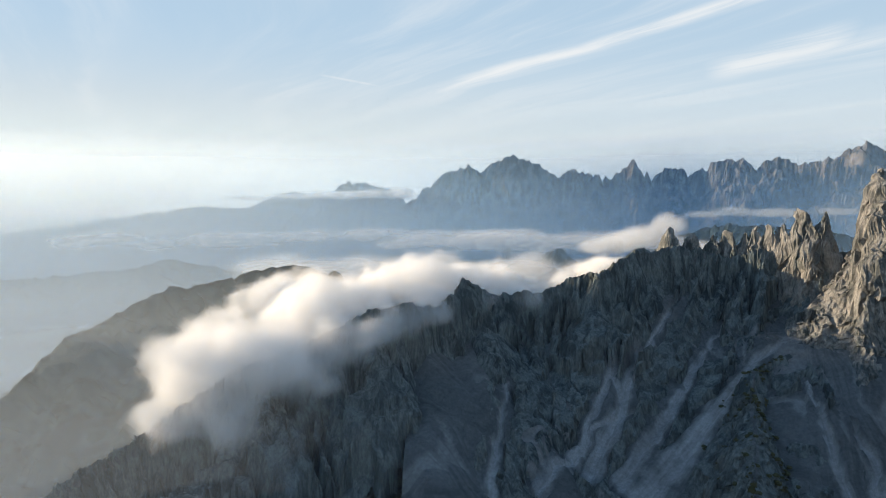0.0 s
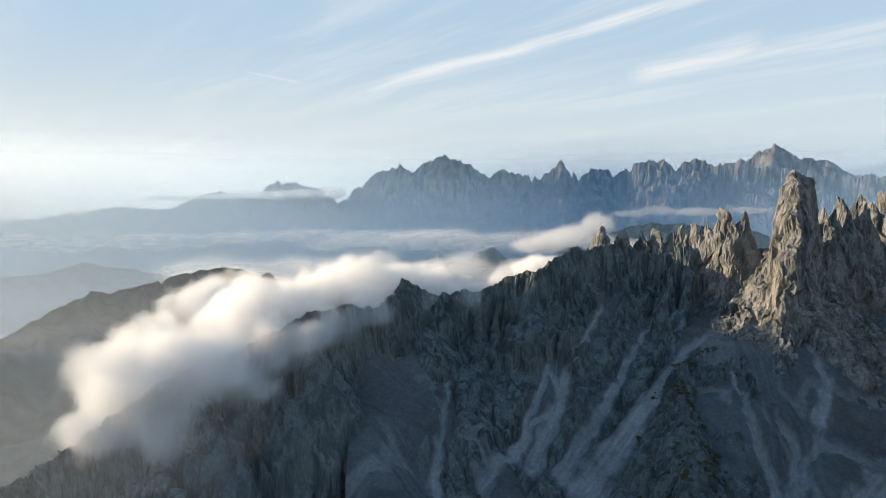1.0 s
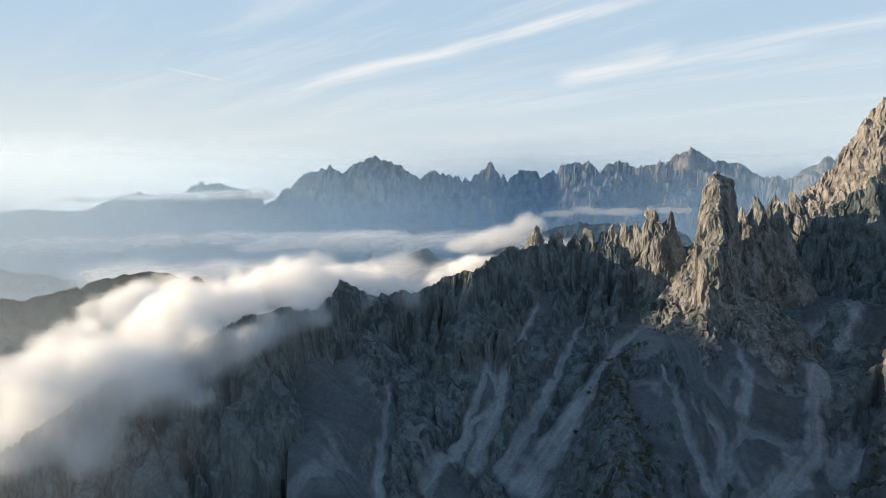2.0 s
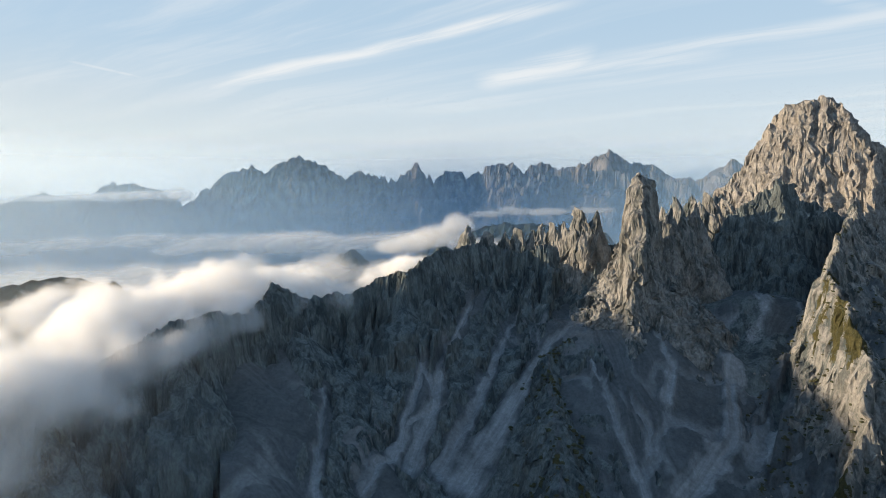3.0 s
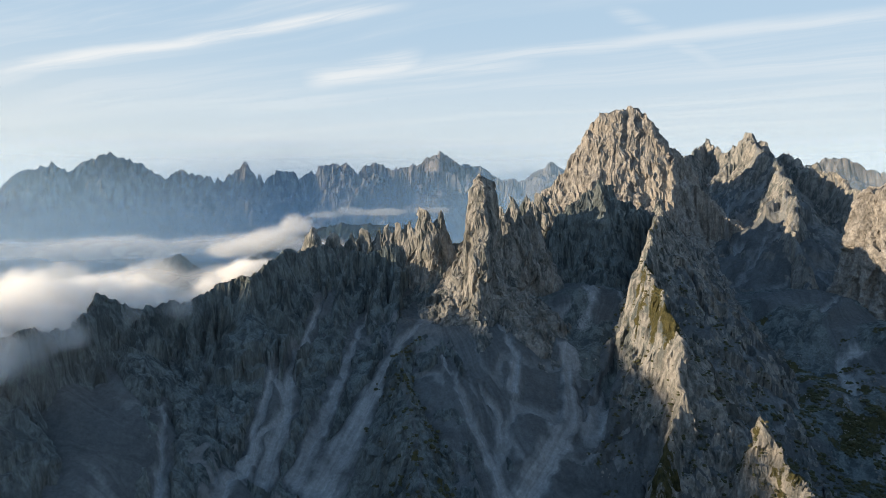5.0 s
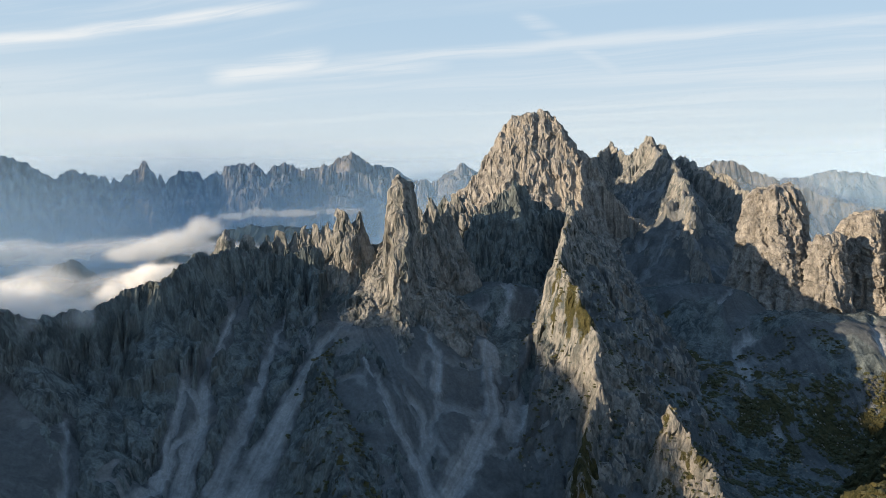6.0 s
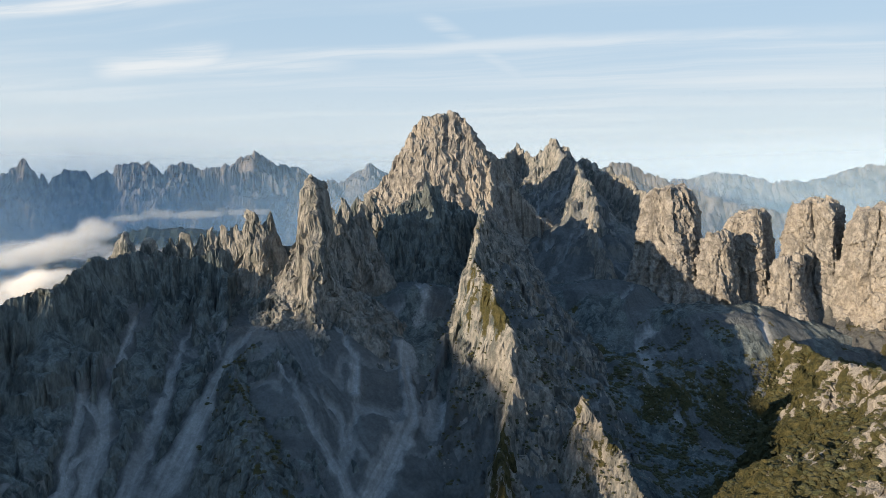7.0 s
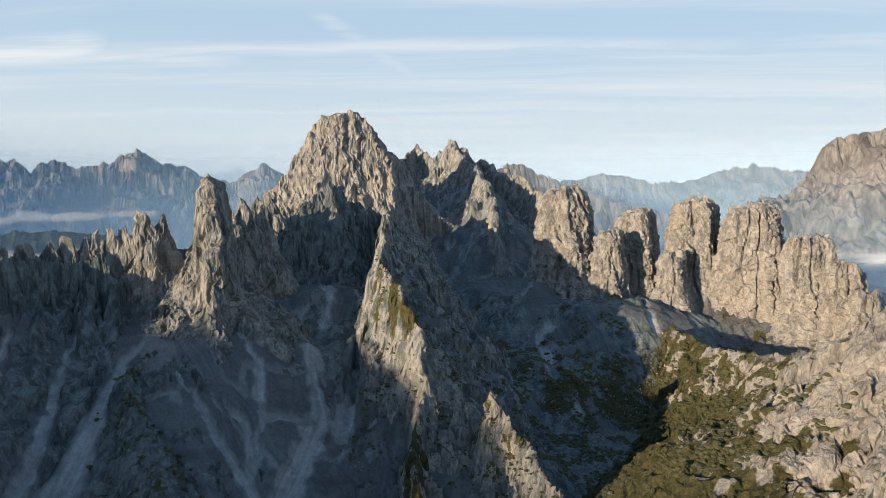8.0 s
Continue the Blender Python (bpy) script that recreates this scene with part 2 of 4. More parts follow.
SHARP = ((0, 0.10, 0.30, 0.55, 0.8, 1.0), (0, 0.06, 0.28, 0.60, 0.84, 1.0))


def settled(X, Y, d, lo, hi):
    """Where the cliffs below a crest end in an even slope of rubble."""
    return smooth(lo, hi, d + 42 * fbm(X / 60, Y / 60, 3, 460))


def spire(X, Y, x, y, z, r, tall, turn=0.0, squeeze=1.0, seed=0, shape=SHARP, square=2.0, fine=True, foot=1.0):
    """A steep tower of radius r at its foot, tall metres high, squeezed across the heading turn."""
    c, sn = math.cos(radians(turn)), math.sin(radians(turn))
    u, v = (X - x) * c + (Y - y) * sn, (-(X - x) * sn + (Y - y) * c) * squeeze
    d = (np.abs(u) ** square + np.abs(v) ** square) ** (1 / square)
    if fine:
        a = np.arctan2(v, u)
        d = d * (1 + 0.20 * gnoise(1.3 * np.cos(a) + 7.7, 1.3 * np.sin(a) + 1.37 * seed, seed) + 0.09 * gnoise(3.1 * np.cos(a) + z / 50, 3.1 * np.sin(a), seed + 1))
    else:
        d = d * 1.28
    q = d / r
    return z - np.interp(q, *shape) * tall - np.maximum(0, d - r) * foot


def mesh_of(name, X, Y, Z, keep, attrs, mat, rough=1.2, smooth_all=False, only=None):
    """A mesh of the grid's cells that are kept."""
    ny, nx = X.shape
    cell = keep[:-1, :-1] | keep[1:, :-1] | keep[:-1, 1:] | keep[1:, 1:]
    cell = cell if only is None else cell & only
    idx = np.arange(nx * ny).reshape(ny, nx)
    quads = np.stack([idx[:-1, :-1][cell], idx[:-1, 1:][cell], idx[1:, 1:][cell], idx[1:, :-1][cell]], 1)
    used, inv = np.unique(quads, return_inverse=True)
    quads = inv.reshape(-1, 4)
    x, y, z = X.ravel()[used], Y.ravel()[used], Z.ravel()[used]
    scr = attrs["scree"].ravel()[used]
    if rough:
        k = rough * (1 - 0.9 * np.clip(scr, 0, 1))
        tall, low = (38.0, 12.0) if mat is not PALE_LIT_ROCK else (17.0, 6.0)
        x2 = x + k * (2.4 * facets((y - 0.4 * x) / 15.0, z / tall, 75) + 1.1 * facets((y + 0.3 * x) / 6.0, z / low, 71) + 0.6 * gnoise(y / 2.9, z / 3.7, 72))
        y2 = y + k * (2.4 * facets((x - 0.4 * y) / 15.0, z / tall, 76) + 1.1 * facets((x + 0.3 * y) / 6.0, z / low, 73) + 0.6 * gnoise(x / 2.9, z / 3.7, 74))
        x, y = x2, y2
    me = bpy.data.meshes.new(name)
    me.vertices.add(len(x))
    me.vertices.foreach_set("co", np.stack([x, y, z], 1).astype(np.float32).ravel())
    me.loops.add(4 * len(quads))
    me.loops.foreach_set("vertex_index", quads.astype(np.int32).ravel())
    me.polygons.add(len(quads))
    me.polygons.foreach_set("loop_start", np.arange(0, 4 * len(quads), 4, dtype=np.int32))
    me.polygons.foreach_set("use_smooth", np.ones(len(quads), bool) if smooth_all else scr[quads].mean(1) > 0.4)
    for key in ("scree", "grass", "pale", "across"):
        at = me.attributes.new(key, "FLOAT", "POINT")
        at.data.foreach_set("value", (attrs[key].ravel()[used] if key in attrs else 0 * x).astype(np.float32))
    me.materials.append(mat)
    me.update()
    me.validate()
    return me


def terraces(X, Y, Z, share=1.0):
    """Ledges: the height climbs in uneven steps, as bedded rock does."""
    p = Z + 9 * fbm(X / 70, Y / 70, 3, 91)
    q = Z + 5 * fbm(X / 26, Y / 26, 2, 92)
    return Z + share * (0.45 * 17 / 6.283 * np.sin(6.283 * p / 17 + 0.7 * np.sin(6.283 * p / 17)) + 0.55 * 6.1 / 6.283 * np.sin(6.283 * q / 6.1))


def slope_of(X, Y, Z):
    gy, gx = np.gradient(Z, Y[:, 0], X[0])
    return np.hypot(gx, gy)


def grid(x0, x1, y0, y1, step):
    return np.meshgrid(np.arange(x0, x1 + step, step), np.arange(y0, y1 + step, step))


# ---- the relief: one height function for each landform ----
def warped(X, Y, size, lam, seed, fine):
    if not fine:
        return X, Y
    return X + size * fbm(X / lam, Y / lam, 2, seed), Y + size * fbm(X / lam, Y / lam, 2, seed + 300)


STEEP = [(0, 0), (10, 26), (35, 58), (80, 100), (150, 165), (320, 312)]
BACK = [(0, 0), (20, 40), (80, 120), (300, 340)]
CREST = [(-420, 330, 120), (-301, 437, 192), (-265, 494, 218), (-205, 530, 252), (-95, 586, 296), (-61, 612, 297), (-36, 640, 290), (-9, 672, 313),
         (30, 700, 292), (77, 728, 289), (110, 740, 303), (137, 719, 312), (201, 762, 335), (234, 774, 338), (294, 761, 330), (366, 722, 336),
         (430, 690, 335), (480, 693, 346), (582, 770, 352), (661, 838, 372), (760, 930, 400)]


def teeth_main(s):
    k = smooth(640, 720, s)
    return k * (5 + 11 * crags(s / 44.0, s * 0 + 0.37, 3, 11)) + (1 - k) * (3 + 9 * crags(s / 40.0, s * 0 + 0.7, 3, 12))


def h_main(X, Y, fine=True):
    h, s, d = along(*warped(X, Y, 7, 60, 1, fine), CREST, BACK, STEEP, teeth_main if fine else None)
    if fine:
        h = h + flutes(X, Y, s, d, 21, 58, 34, 6, 84) + 12 * smooth(0, 50, d) + 3.4 * crags(X / 16, Y / 16, 3, 5)
        w = s + 8 * fbm(X / 40, Y / 40, 2, 28)
        rib = 11 - 34 * lanes(X + 5 * fbm(X / 20, Y / 20, 2, 26), Y + 5 * fbm(X / 20, Y / 20, 2, 27)) - 20 * np.abs(gnoise(w / 34, d / 400, 29)) + 5 * facets(w / 13, d / 60, 30) + 2 * facets(w / 5, d / 18, 31)
        h = np.maximum(h, h_scree(X, Y, False) + 7 + rib - 0.06 * np.maximum(0, d - 120) - 60 * smooth(300, 350, X) - 60 * smooth(20, -40, X))
    return h if fine else h - 92


def h_scree(X, Y, fine=True):
    """Loose slopes: aprons below the crest and a broad cone round the foot of the tower."""
    w = 14 if fine else 0
    Xw, Yw = (X + w * fbm(X / 90, Y / 90, 2, 461), Y + w * fbm(X / 90, Y / 90, 2, 462)) if fine else (X, Y)
    apron = [(0, 46), (60, 92), (200, 190), (400, 320)]
    a, s, d = along(Xw, Yw, CREST, apron, apron)
    a = np.where(X > -40, a, a - 0.6 * (-40 - X))
    r = np.hypot(Xw - 375, Yw - 655)
    c = 305 - 0.67 * np.maximum(r, 78) - 0.0004 * np.maximum(0, r - 150) ** 2
    h = 12 * np.logaddexp(a / 12, c / 12)
    if fine:
        ang = np.arctan2(Yw - 655, Xw - 375)
        q = np.where(c > a, 150 * ang, s)
        h = h - 3.0 * np.abs(gnoise(q / 26, d / 300, 463)) - 1.2 * np.abs(gnoise(q / 9, d / 200, 464)) + 0.5 * fbm(X / 12, Y / 12, 2, 465)
    return h if fine else h - 7


RIB = [(345, 640, 262), (262, 596, 236), (244, 560, 219), (222, 505, 200), (196, 445, 178), (150, 370, 145)]


def h_rib(X, Y, fine=True):
    h, s, d = along(*warped(X, Y, 6, 40, 3, fine), RIB, [(0, 0), (15, 12), (60, 60), (200, 210)], [(0, 0), (15, 14), (60, 58), (200, 190)])
    if fine:
        h = h + flutes(X, Y, s, d, 31, 10, 6, 3, 40) + 5 * crags(X / 15, Y / 15, 3, 6)
    return h if fine else h - 40


ARETE = [(432, 690, 345), (416, 668, 398), (406, 654, 424), (400, 647, 420), (390, 634, 392), (378, 618, 350), (366, 600, 300), (352, 580, 268), (338, 556, 240), (324, 532, 214)]


def h_tower(X, Y, fine=True):
    sheer = [(0, 0), (5, 7), (11, 16), (20, 76), (36, 116), (60, 148), (90, 176), (140, 236)]
    h, s, d = along(*warped(X, Y, 3.5, 22, 41, fine), ARETE, sheer, sheer)
    h = np.maximum(h, spire(X, Y, 408, 655, 421, 27, 120, 50, 1.0, 3, BLUNT, 2.6, fine))
    if fine:
        h = h + 5.0 * crags(X / 13, Y / 13, 3, 7) + 4 * facets(X / 14, Y / 14, 42) * smooth(8, 24, d) - 26 * np.maximum(0, lanes(X, Y) - 0.3) * smooth(30, 60, d)
    return h if fine else h - 40


SUMMIT_RIDGE = [(790, 1010, 375), (822, 985, 398), (877, 961, 494), (890, 942, 540), (903, 925, 556), (925, 906, 560), (941, 893, 578), (960, 860, 542), (985, 850, 515), (1003, 844, 496), (1060, 830, 440)]
SUMMIT_RIB = [(1003, 844, 496), (975, 825, 472), (947, 805, 450), (928, 792, 408), (900, 775, 365), (840, 740, 340)]


def h_summit(X, Y, fine=True):
    wall = [(0, 0), (14, 30), (60, 150), (110, 210), (220, 300)]
    Xw, Yw = warped(X, Y, 9, 55, 43, fine)
    h, s, d = along(Xw, Yw, SUMMIT_RIDGE, BACK, wall, (lambda s: 4 + 14 * crags(s / 40.0, s * 0 + 0.3, 3, 44)) if fine else None)
    h2, s2, d2 = along(Xw, Yw, SUMMIT_RIB, [(0, 0), (15, 38), (60, 120), (200, 240)], [(0, 0), (15, 38), (60, 120), (200, 240)], (lambda s: 3 + 16 * crags(s / 30.0, s * 0 + 0.9, 3, 45)) if fine else None)
    s, d, h = np.where(h2 > h, s2 + 500, s), np.where(h2 > h, d2, d), np.maximum(h, h2)
    if fine:
        h = h + flutes(X, Y, s, d, 46, 20, 12, 5, 55) + 4.5 * crags(X / 30, Y / 30, 3, 8) + 4 * facets(X / 26, Y / 26, 48)
    return h if fine else h - 75


JAG = [(960, 880, 470), (1150, 960, 440), (1403, 1054, 540), (1365, 970, 500), (1327, 895, 542), (1332, 795, 480), (1280, 678, 448), (1212, 586, 398), (1120, 500, 345)]


def h_jag(X, Y, fine=True):
    h, s, d = along(*warped(X, Y, 9, 70, 13, fine), JAG, BACK, [(0, 0), (30, 62), (110, 150), (350, 300)], (lambda s: 4 + 22 * crags(s / 46.0, s * 0 + 0.2, 3, 15)) if fine else None)
    h2, s2, d2 = along(*warped(X, Y, 9, 50, 14, fine), [(1325, 890, 530), (1220, 760, 470), (1090, 660, 420), (1010, 600, 372), (950, 560, 318), (900, 515, 274), (845, 475, 232)], [(0, 0), (20, 38), (150, 140), (300, 250)], [(0, 0), (20, 38), (150, 140), (300, 250)], (lambda s: 2 + 16 * crags(s / 36.0, s * 0 + 0.6, 3, 16)) if fine else None)
    s, d, h = np.where(h2 > h, s2 + 900, s), np.where(h2 > h, d2, d), np.maximum(h, h2)
    if fine:
        h = h + flutes(X, Y, s, d, 61, 28, 14, 5, 90) + 5 * crags(X / 24, Y / 24, 3, 9)
    return h if fine else h - 85


BUTT = [(840, 740, 395), (740, 655, 368), (625, 568, 368), (600, 549, 377), (564, 524, 356), (520, 500, 324), (490, 465, 308), (463, 418, 294), (456, 407, 288), (447, 398, 268), (420, 374, 236), (402, 365, 208), (360, 340, 186), (318, 310, 166), (270, 280, 142)]


def h_butt(X, Y, fine=True):
    h, s, d = along(*warped(X, Y, 5, 45, 16, fine), BUTT, [(0, 0), (10, 26), (40, 60), (74, 92), (140, 160), (300, 320)], [(0, 0), (6, 20), (18, 68), (40, 98), (120, 150), (250, 240), (500, 400)], (lambda s: 4 + 10 * crags(s / 30.0, s * 0 + 0.5, 3, 18)) if fine else None)
    if fine:
        h = h + flutes(X, Y, s, d, 71, 14, 8, 4, 48) + 4 * crags(X / 13, Y / 13, 3, 10)
    return h if fine else h - 52


SUB = [(560, 690, 372), (600, 673, 398), (620, 665, 421), (634, 660, 414), (655, 652, 392), (700, 636, 372)]


def h_sub(X, Y, fine=True):
    h, s, d = along(*warped(X, Y, 4, 30, 57, fine), SUB, BACK, [(0, 0), (6, 16), (40, 95), (90, 150), (200, 235)], (lambda s: 2 + 10 * crags(s / 22.0, s * 0 + 0.1, 3, 58)) if fine else None)
    if fine:
        h = h + flutes(X, Y, s, d, 59, 14, 8, 4, 40) + 3 * crags(X / 12, Y / 12, 3, 60)
    return h if fine else h - 50


FIN = [(457, 324, 180), (442, 310, 211), (437, 304, 216), (435, 288, 196), (417, 252, 173), (393, 208, 150), (360, 164, 124)]


def h_fin(X, Y, fine=True):
    h, s, d = along(*warped(X, Y, 3, 25, 19, fine), FIN, [(0, 0), (6, 18), (30, 76), (150, 210)], [(0, 0), (6, 16), (30, 70), (150, 200)], (lambda s: 2 + 8 * crags(s / 18.0, s * 0 + 0.5, 3, 22)) if fine else None)
    if fine:
        h = h + flutes(X, Y, s, d, 81, 6, 5, 2.5, 26) + 2.5 * crags(X / 9, Y / 9, 3, 23)
    return h if fine else h - 36


# x, y, top, radius, height, heading, squeeze
PILLARS = [(936, 430, 406, 50, 150, 75, 1.0), (916, 351, 341, 27, 105, 70, 1.1), (1004, 334, 366, 40, 125, 80, 1.0), (960, 264, 303, 24, 70, 85, 1.0), (1034, 249, 388, 46, 150, 85, 1.0), (1027, 162, 379, 53, 160, 90, 1.0),
           (993, 81, 334, 42, 115, 95, 1.0), (966, 38, 300, 32, 85, 100, 1.0), (904, 8, 270, 22, 55, 100, 1.0)]


def pillar(i):
    def h_pillar(X, Y, fine=True):
        x, y, z, r, tall, turn, squeeze = PILLARS[i]
        h = spire(X, Y, x, y, z, r, tall, turn, squeeze, 90 + i, DOME, 3.0, False, 1.5)
        return h if fine else h - 60
    return h_pillar


def rock_pillar(i):
    """A free-standing block of rock with sheer broken sides, clefts, ledges and a slanting top."""
    x, y, top, r, tall, turn, squeeze = PILLARS[i]
    ways = [(0.01, 0.0), (0.32, 0.02), (0.56, 0.05), (0.68, 0.12), (0.75, 0.24), (0.83, 0.48), (0.94, 0.76), (1.08, 0.95), (1.35, 1.15), (1.7, 1.35)]
    q, f = np.array([w[0] * r for w in ways]), np.array([w[1] * tall for w in ways])
    run = np.concatenate([[0], np.cumsum(np.hypot(np.diff(q), np.diff(f)))])
    at = np.arange(0, run[-1], 1.6)
    na = int(6.283 * r / 2.0)
    TH, Q = np.meshgrid(np.linspace(-math.pi, math.pi, na), np.interp(at, run, q))
    D = np.interp(at, run, f)[:, None] + 0 * TH
    head = math.pi + radians(20)
    c, sn = np.cos(TH + head), np.sin(TH + head)
    ct, st = np.cos(TH + head - radians(turn)), np.sin(TH + head - radians(turn))
    plan = (np.abs(ct) ** 3.2 + np.abs(st * squeeze) ** 3.2) ** (-1 / 3.2) * (1 + 0.16 * gnoise(1.3 * c + 7.7 * i, 1.3 * sn + D / 260, 90 + i))
    Q = Q * plan
    lean = gnoise(np.array([[0.37 + 1.7 * i]]), np.array([[0.61]]), 88)[0, 0]
    Z = top - D + 0.22 * (lean * Q * c - abs(lean) * Q * sn) * np.exp(-3 * D / tall)
    w = TH * r + 5 * fbm(TH * r / 40, Z / 60, 2, 95 + i)
    cleft = smooth(0.13, 0.0, np.abs(gnoise(w / 30, Z / 260, 700 + i)))
    bed = Z + 3 * fbm(w / 40, Z / 40, 2, 97 + i)
    out = 3.6 * facets(w / 17, (Z + 0.4 * w) / 34, 710 + i) + 1.5 * facets(w / 7, Z / 8, 730 + i, 1.6) + 0.6 * facets(w / 3.1, Z / 3.3, 750 + i) - 6 * cleft + 0.35 * np.sin(6.283 * bed / 14 + 0.8 * np.sin(6.283 * bed / 14))
    Q = np.maximum(0.3, Q + out * smooth(0.25, 0.7, Q / r))
    X, Y = x + Q * c, y + Q * sn
    Z = Z + (6 * facets(X / 19, Y / 19, 770 + i) + 2.5 * facets(X / 7, Y / 7, 780 + i)) * np.exp(-6 * D / tall)
    grass = 0.36 * np.exp(-10 * D / tall) + 0.22 * smooth(0.8, 1.2, D / tall) + 0.3 * fbm(w / 14, Z / 9, 3, 790 + i) - 0.05
    me = mesh_of("rock_pillar", X, Y, Z, np.ones(X.shape, bool), {"scree": 0 * X, "grass": grass}, PALE_LIT_ROCK, 0)
    return tagged(new("rock_pillar", me), "blocky sunlit dolomite pillar with a rounded top", "rock pillar", "rock pillars")


def h_apron(X, Y, fine=True):
    h, s, d = along(X, Y, [(1120, 500, 310), (990, 400, 280), (1030, 300, 268), (1040, 150, 258), (990, 40, 222), (900, -80, 190)], [(0, 0), (60, 30), (300, 190)], [(0, 0), (60, 36), (150, 82), (300, 200)])
    if fine:
        h = h + flutes(X, Y, s, d, 96, 8, 5, 2, 50)
    return h if fine else h - 16


RIM = [(870, 300, 186), (808, 221, 219), (760, 185, 212), (698, 149, 222), (624, 97, 240), (550, 56, 266), (490, 36, 292), (440, 10, 326), (390, -60, 345)]


def h_rim(X, Y, fine=True):
    h, s, d = along(*warped(X, Y, 10, 60, 25, fine), RIM, [(0, 0), (40, 30), (150, 138), (400, 400)], [(0, 0), (30, 40), (300, 260)])
    if fine:
        h = h + flutes(X, Y, s, d, 101, 22, 9, 3, 70) + 5 * crags(X / 22, Y / 22, 4, 27) + 1.6 * crags(X / 8, Y / 8, 3, 28)
    return h if fine else h - 62


BASIN = [(1000, 600, 245), (860, 355, 240), (715, 385, 185), (640, 480, 150), (668, 184, 125), (560, 300, 115), (384, 462, 156), (431, 468, 188), (450, 557, 240), (540, 600, 285),
         (300, 380, 90), (300, 150, 40), (138, 575, 120), (500, 150, 70), (900, 480, 258), (1150, 750, 320), (548, 405, 196), (492, 348, 165)]


def h_ground(X, Y, fine=True):
    w = wz = 0.0
    for x, y, z in BASIN:
        k = 1.0 / (((X - x) ** 2 + (Y - y) ** 2) / 6400.0 + 0.3) ** 2
        w, wz = w + k, wz + k * z
    far = 1.0 / 25.0 ** 2
    h = (wz + far * 10) / (w + far)
    if fine:
        h = h + 22 * fbm(X / 420, Y / 420, 3, 30) * smooth(600, 1600, np.hypot(X - 400, Y - 400)) + 9 * crags(X / 75, Y / 75, 4, 31) + 1.0 * fbm(X / 9, Y / 9, 2, 33)
    return h if fine else h - 12


NEAR = {"main": h_main, "scree": h_scree, "rib": h_rib, "tower": h_tower, "summit": h_summit, "jag": h_jag, "butt": h_butt, "sub": h_sub, "fin": h_fin, "apron": h_apron, "rim": h_rim, "ground": h_ground}
# x, y, top, radius, height, heading
PINNACLES = [(244, 797, 355, 52, 96, -62), (269, 788, 350, 40, 80, -50), (292, 778, 348, 38, 80, -70), (305, 775, 354, 48, 96, -60), (321, 766, 351, 36, 80, -66), (331, 758, 358, 42, 92, -56), (343, 748, 361, 40, 90, -70), (352, 740, 362, 40, 90, -60),
             (364, 724, 380, 50, 120, -75), (382, 714, 377, 46, 110, -60), (463, 691, 380, 36, 80, -70), (480, 688, 393, 40, 92, -60), (510, 693, 394, 50, 110, -75), (552, 724, 385, 50, 100, -60), (605, 772, 398, 60, 110, -65), (673, 820, 388, 60, 90, -60)]


def pinnacle(i):
    def h_pin(X, Y, fine=True):
        x, y, z, r, tall, turn = PINNACLES[i]
        h = spire(*warped(X, Y, 3, 18, 133 + i, fine), x, y, z, r, tall, turn, 1.75, 130 + i, SHARP, 2.0, fine, 3.0)
        return h + 5 * crags(X / 11, Y / 11, 3, 150 + i) + 3 if fine else h - 34
    return h_pin


NEAR.update({"pin%d" % i: pinnacle(i) for i in range(len(PINNACLES))})
NEAR.update({"pillar%d" % i: pillar(i) for i in range(len(PILLARS))})

# scree gullies: half width at the top and the foot, then the line down the slope
WEST_RUNS = [(1, 9, (329, 641), (290, 627), (257, 616), (224, 592), (187, 566), (149, 537)), (1, 5, (299, 736), (251, 685), (219, 647), (177, 600), (138, 560), (127, 551)),
             (1, 5, (242, 753), (206, 710), (179, 678), (154, 644), (144, 613), (120, 585), (105, 562)), (1, 2, (141, 665), (143, 644), (146, 621)), (1, 3, (155, 614), (110, 597), (72, 549)),
             (1, 3, (157, 671), (108, 601), (51, 523)), (1, 2.5, (34, 620), (19, 555), (11, 504))]
BOWL_RUNS = [(1, 3, (298, 577), (291, 532), (283, 493), (280, 465), (274, 436)), (1, 2.5, (309, 524), (308, 503), (307, 488), (298, 471)),
             (2, 6, (556, 615), (502, 581), (444, 541), (410, 503), (385, 469), (329, 442), (285, 425)), (1, 6, (491, 511), (457, 490), (388, 448)), (1, 4, (379, 585), (369, 538), (342, 510)), (4, 6, (520, 588), (480, 556), (440, 520))]
BASIN_RUNS = [(1, 5, (900, 374), (803, 379), (778, 410), (741, 383), (672, 339)), (1, 4, (899, 466), (818, 459), (787, 460)), (3, 6, (624, 476), (660, 441), (678, 421)), (1.5, 4, (662, 314), (629, 289)), (2, 4, (801, 659), (771, 584), (808, 560)),
              (1, 4, (546, 424), (584, 400), (614, 377)), (1, 4, (1207, 856), (1030, 737), (984, 682)), (1, 4, (613, 509), (590, 467), (618, 435)), (1, 3, (930, 300), (862, 276), (826, 255))]
CHUTES = WEST_RUNS + BOWL_RUNS + BASIN_RUNS


def lanes(X, Y):
    """How near a place lies to a run of rubble: 1 beside its line, 0 from some metres off."""
    best = np.zeros_like(X)
    for a, b, *pts in WEST_RUNS + BOWL_RUNS:
        n = len(pts) - 1
        for i, ((ax, ay), (bx, by)) in enumerate(zip(pts, pts[1:])):
            dx, dy = bx - ax, by - ay
            t = np.clip(((X - ax) * dx + (Y - ay) * dy) / (dx * dx + dy * dy), 0, 1)
            best = np.maximum(best, 1 - np.hypot(X - ax - t * dx, Y - ay - t * dy) / (6 + 2.6 * (a + (b - a) * (i + t) / n)))
    return best


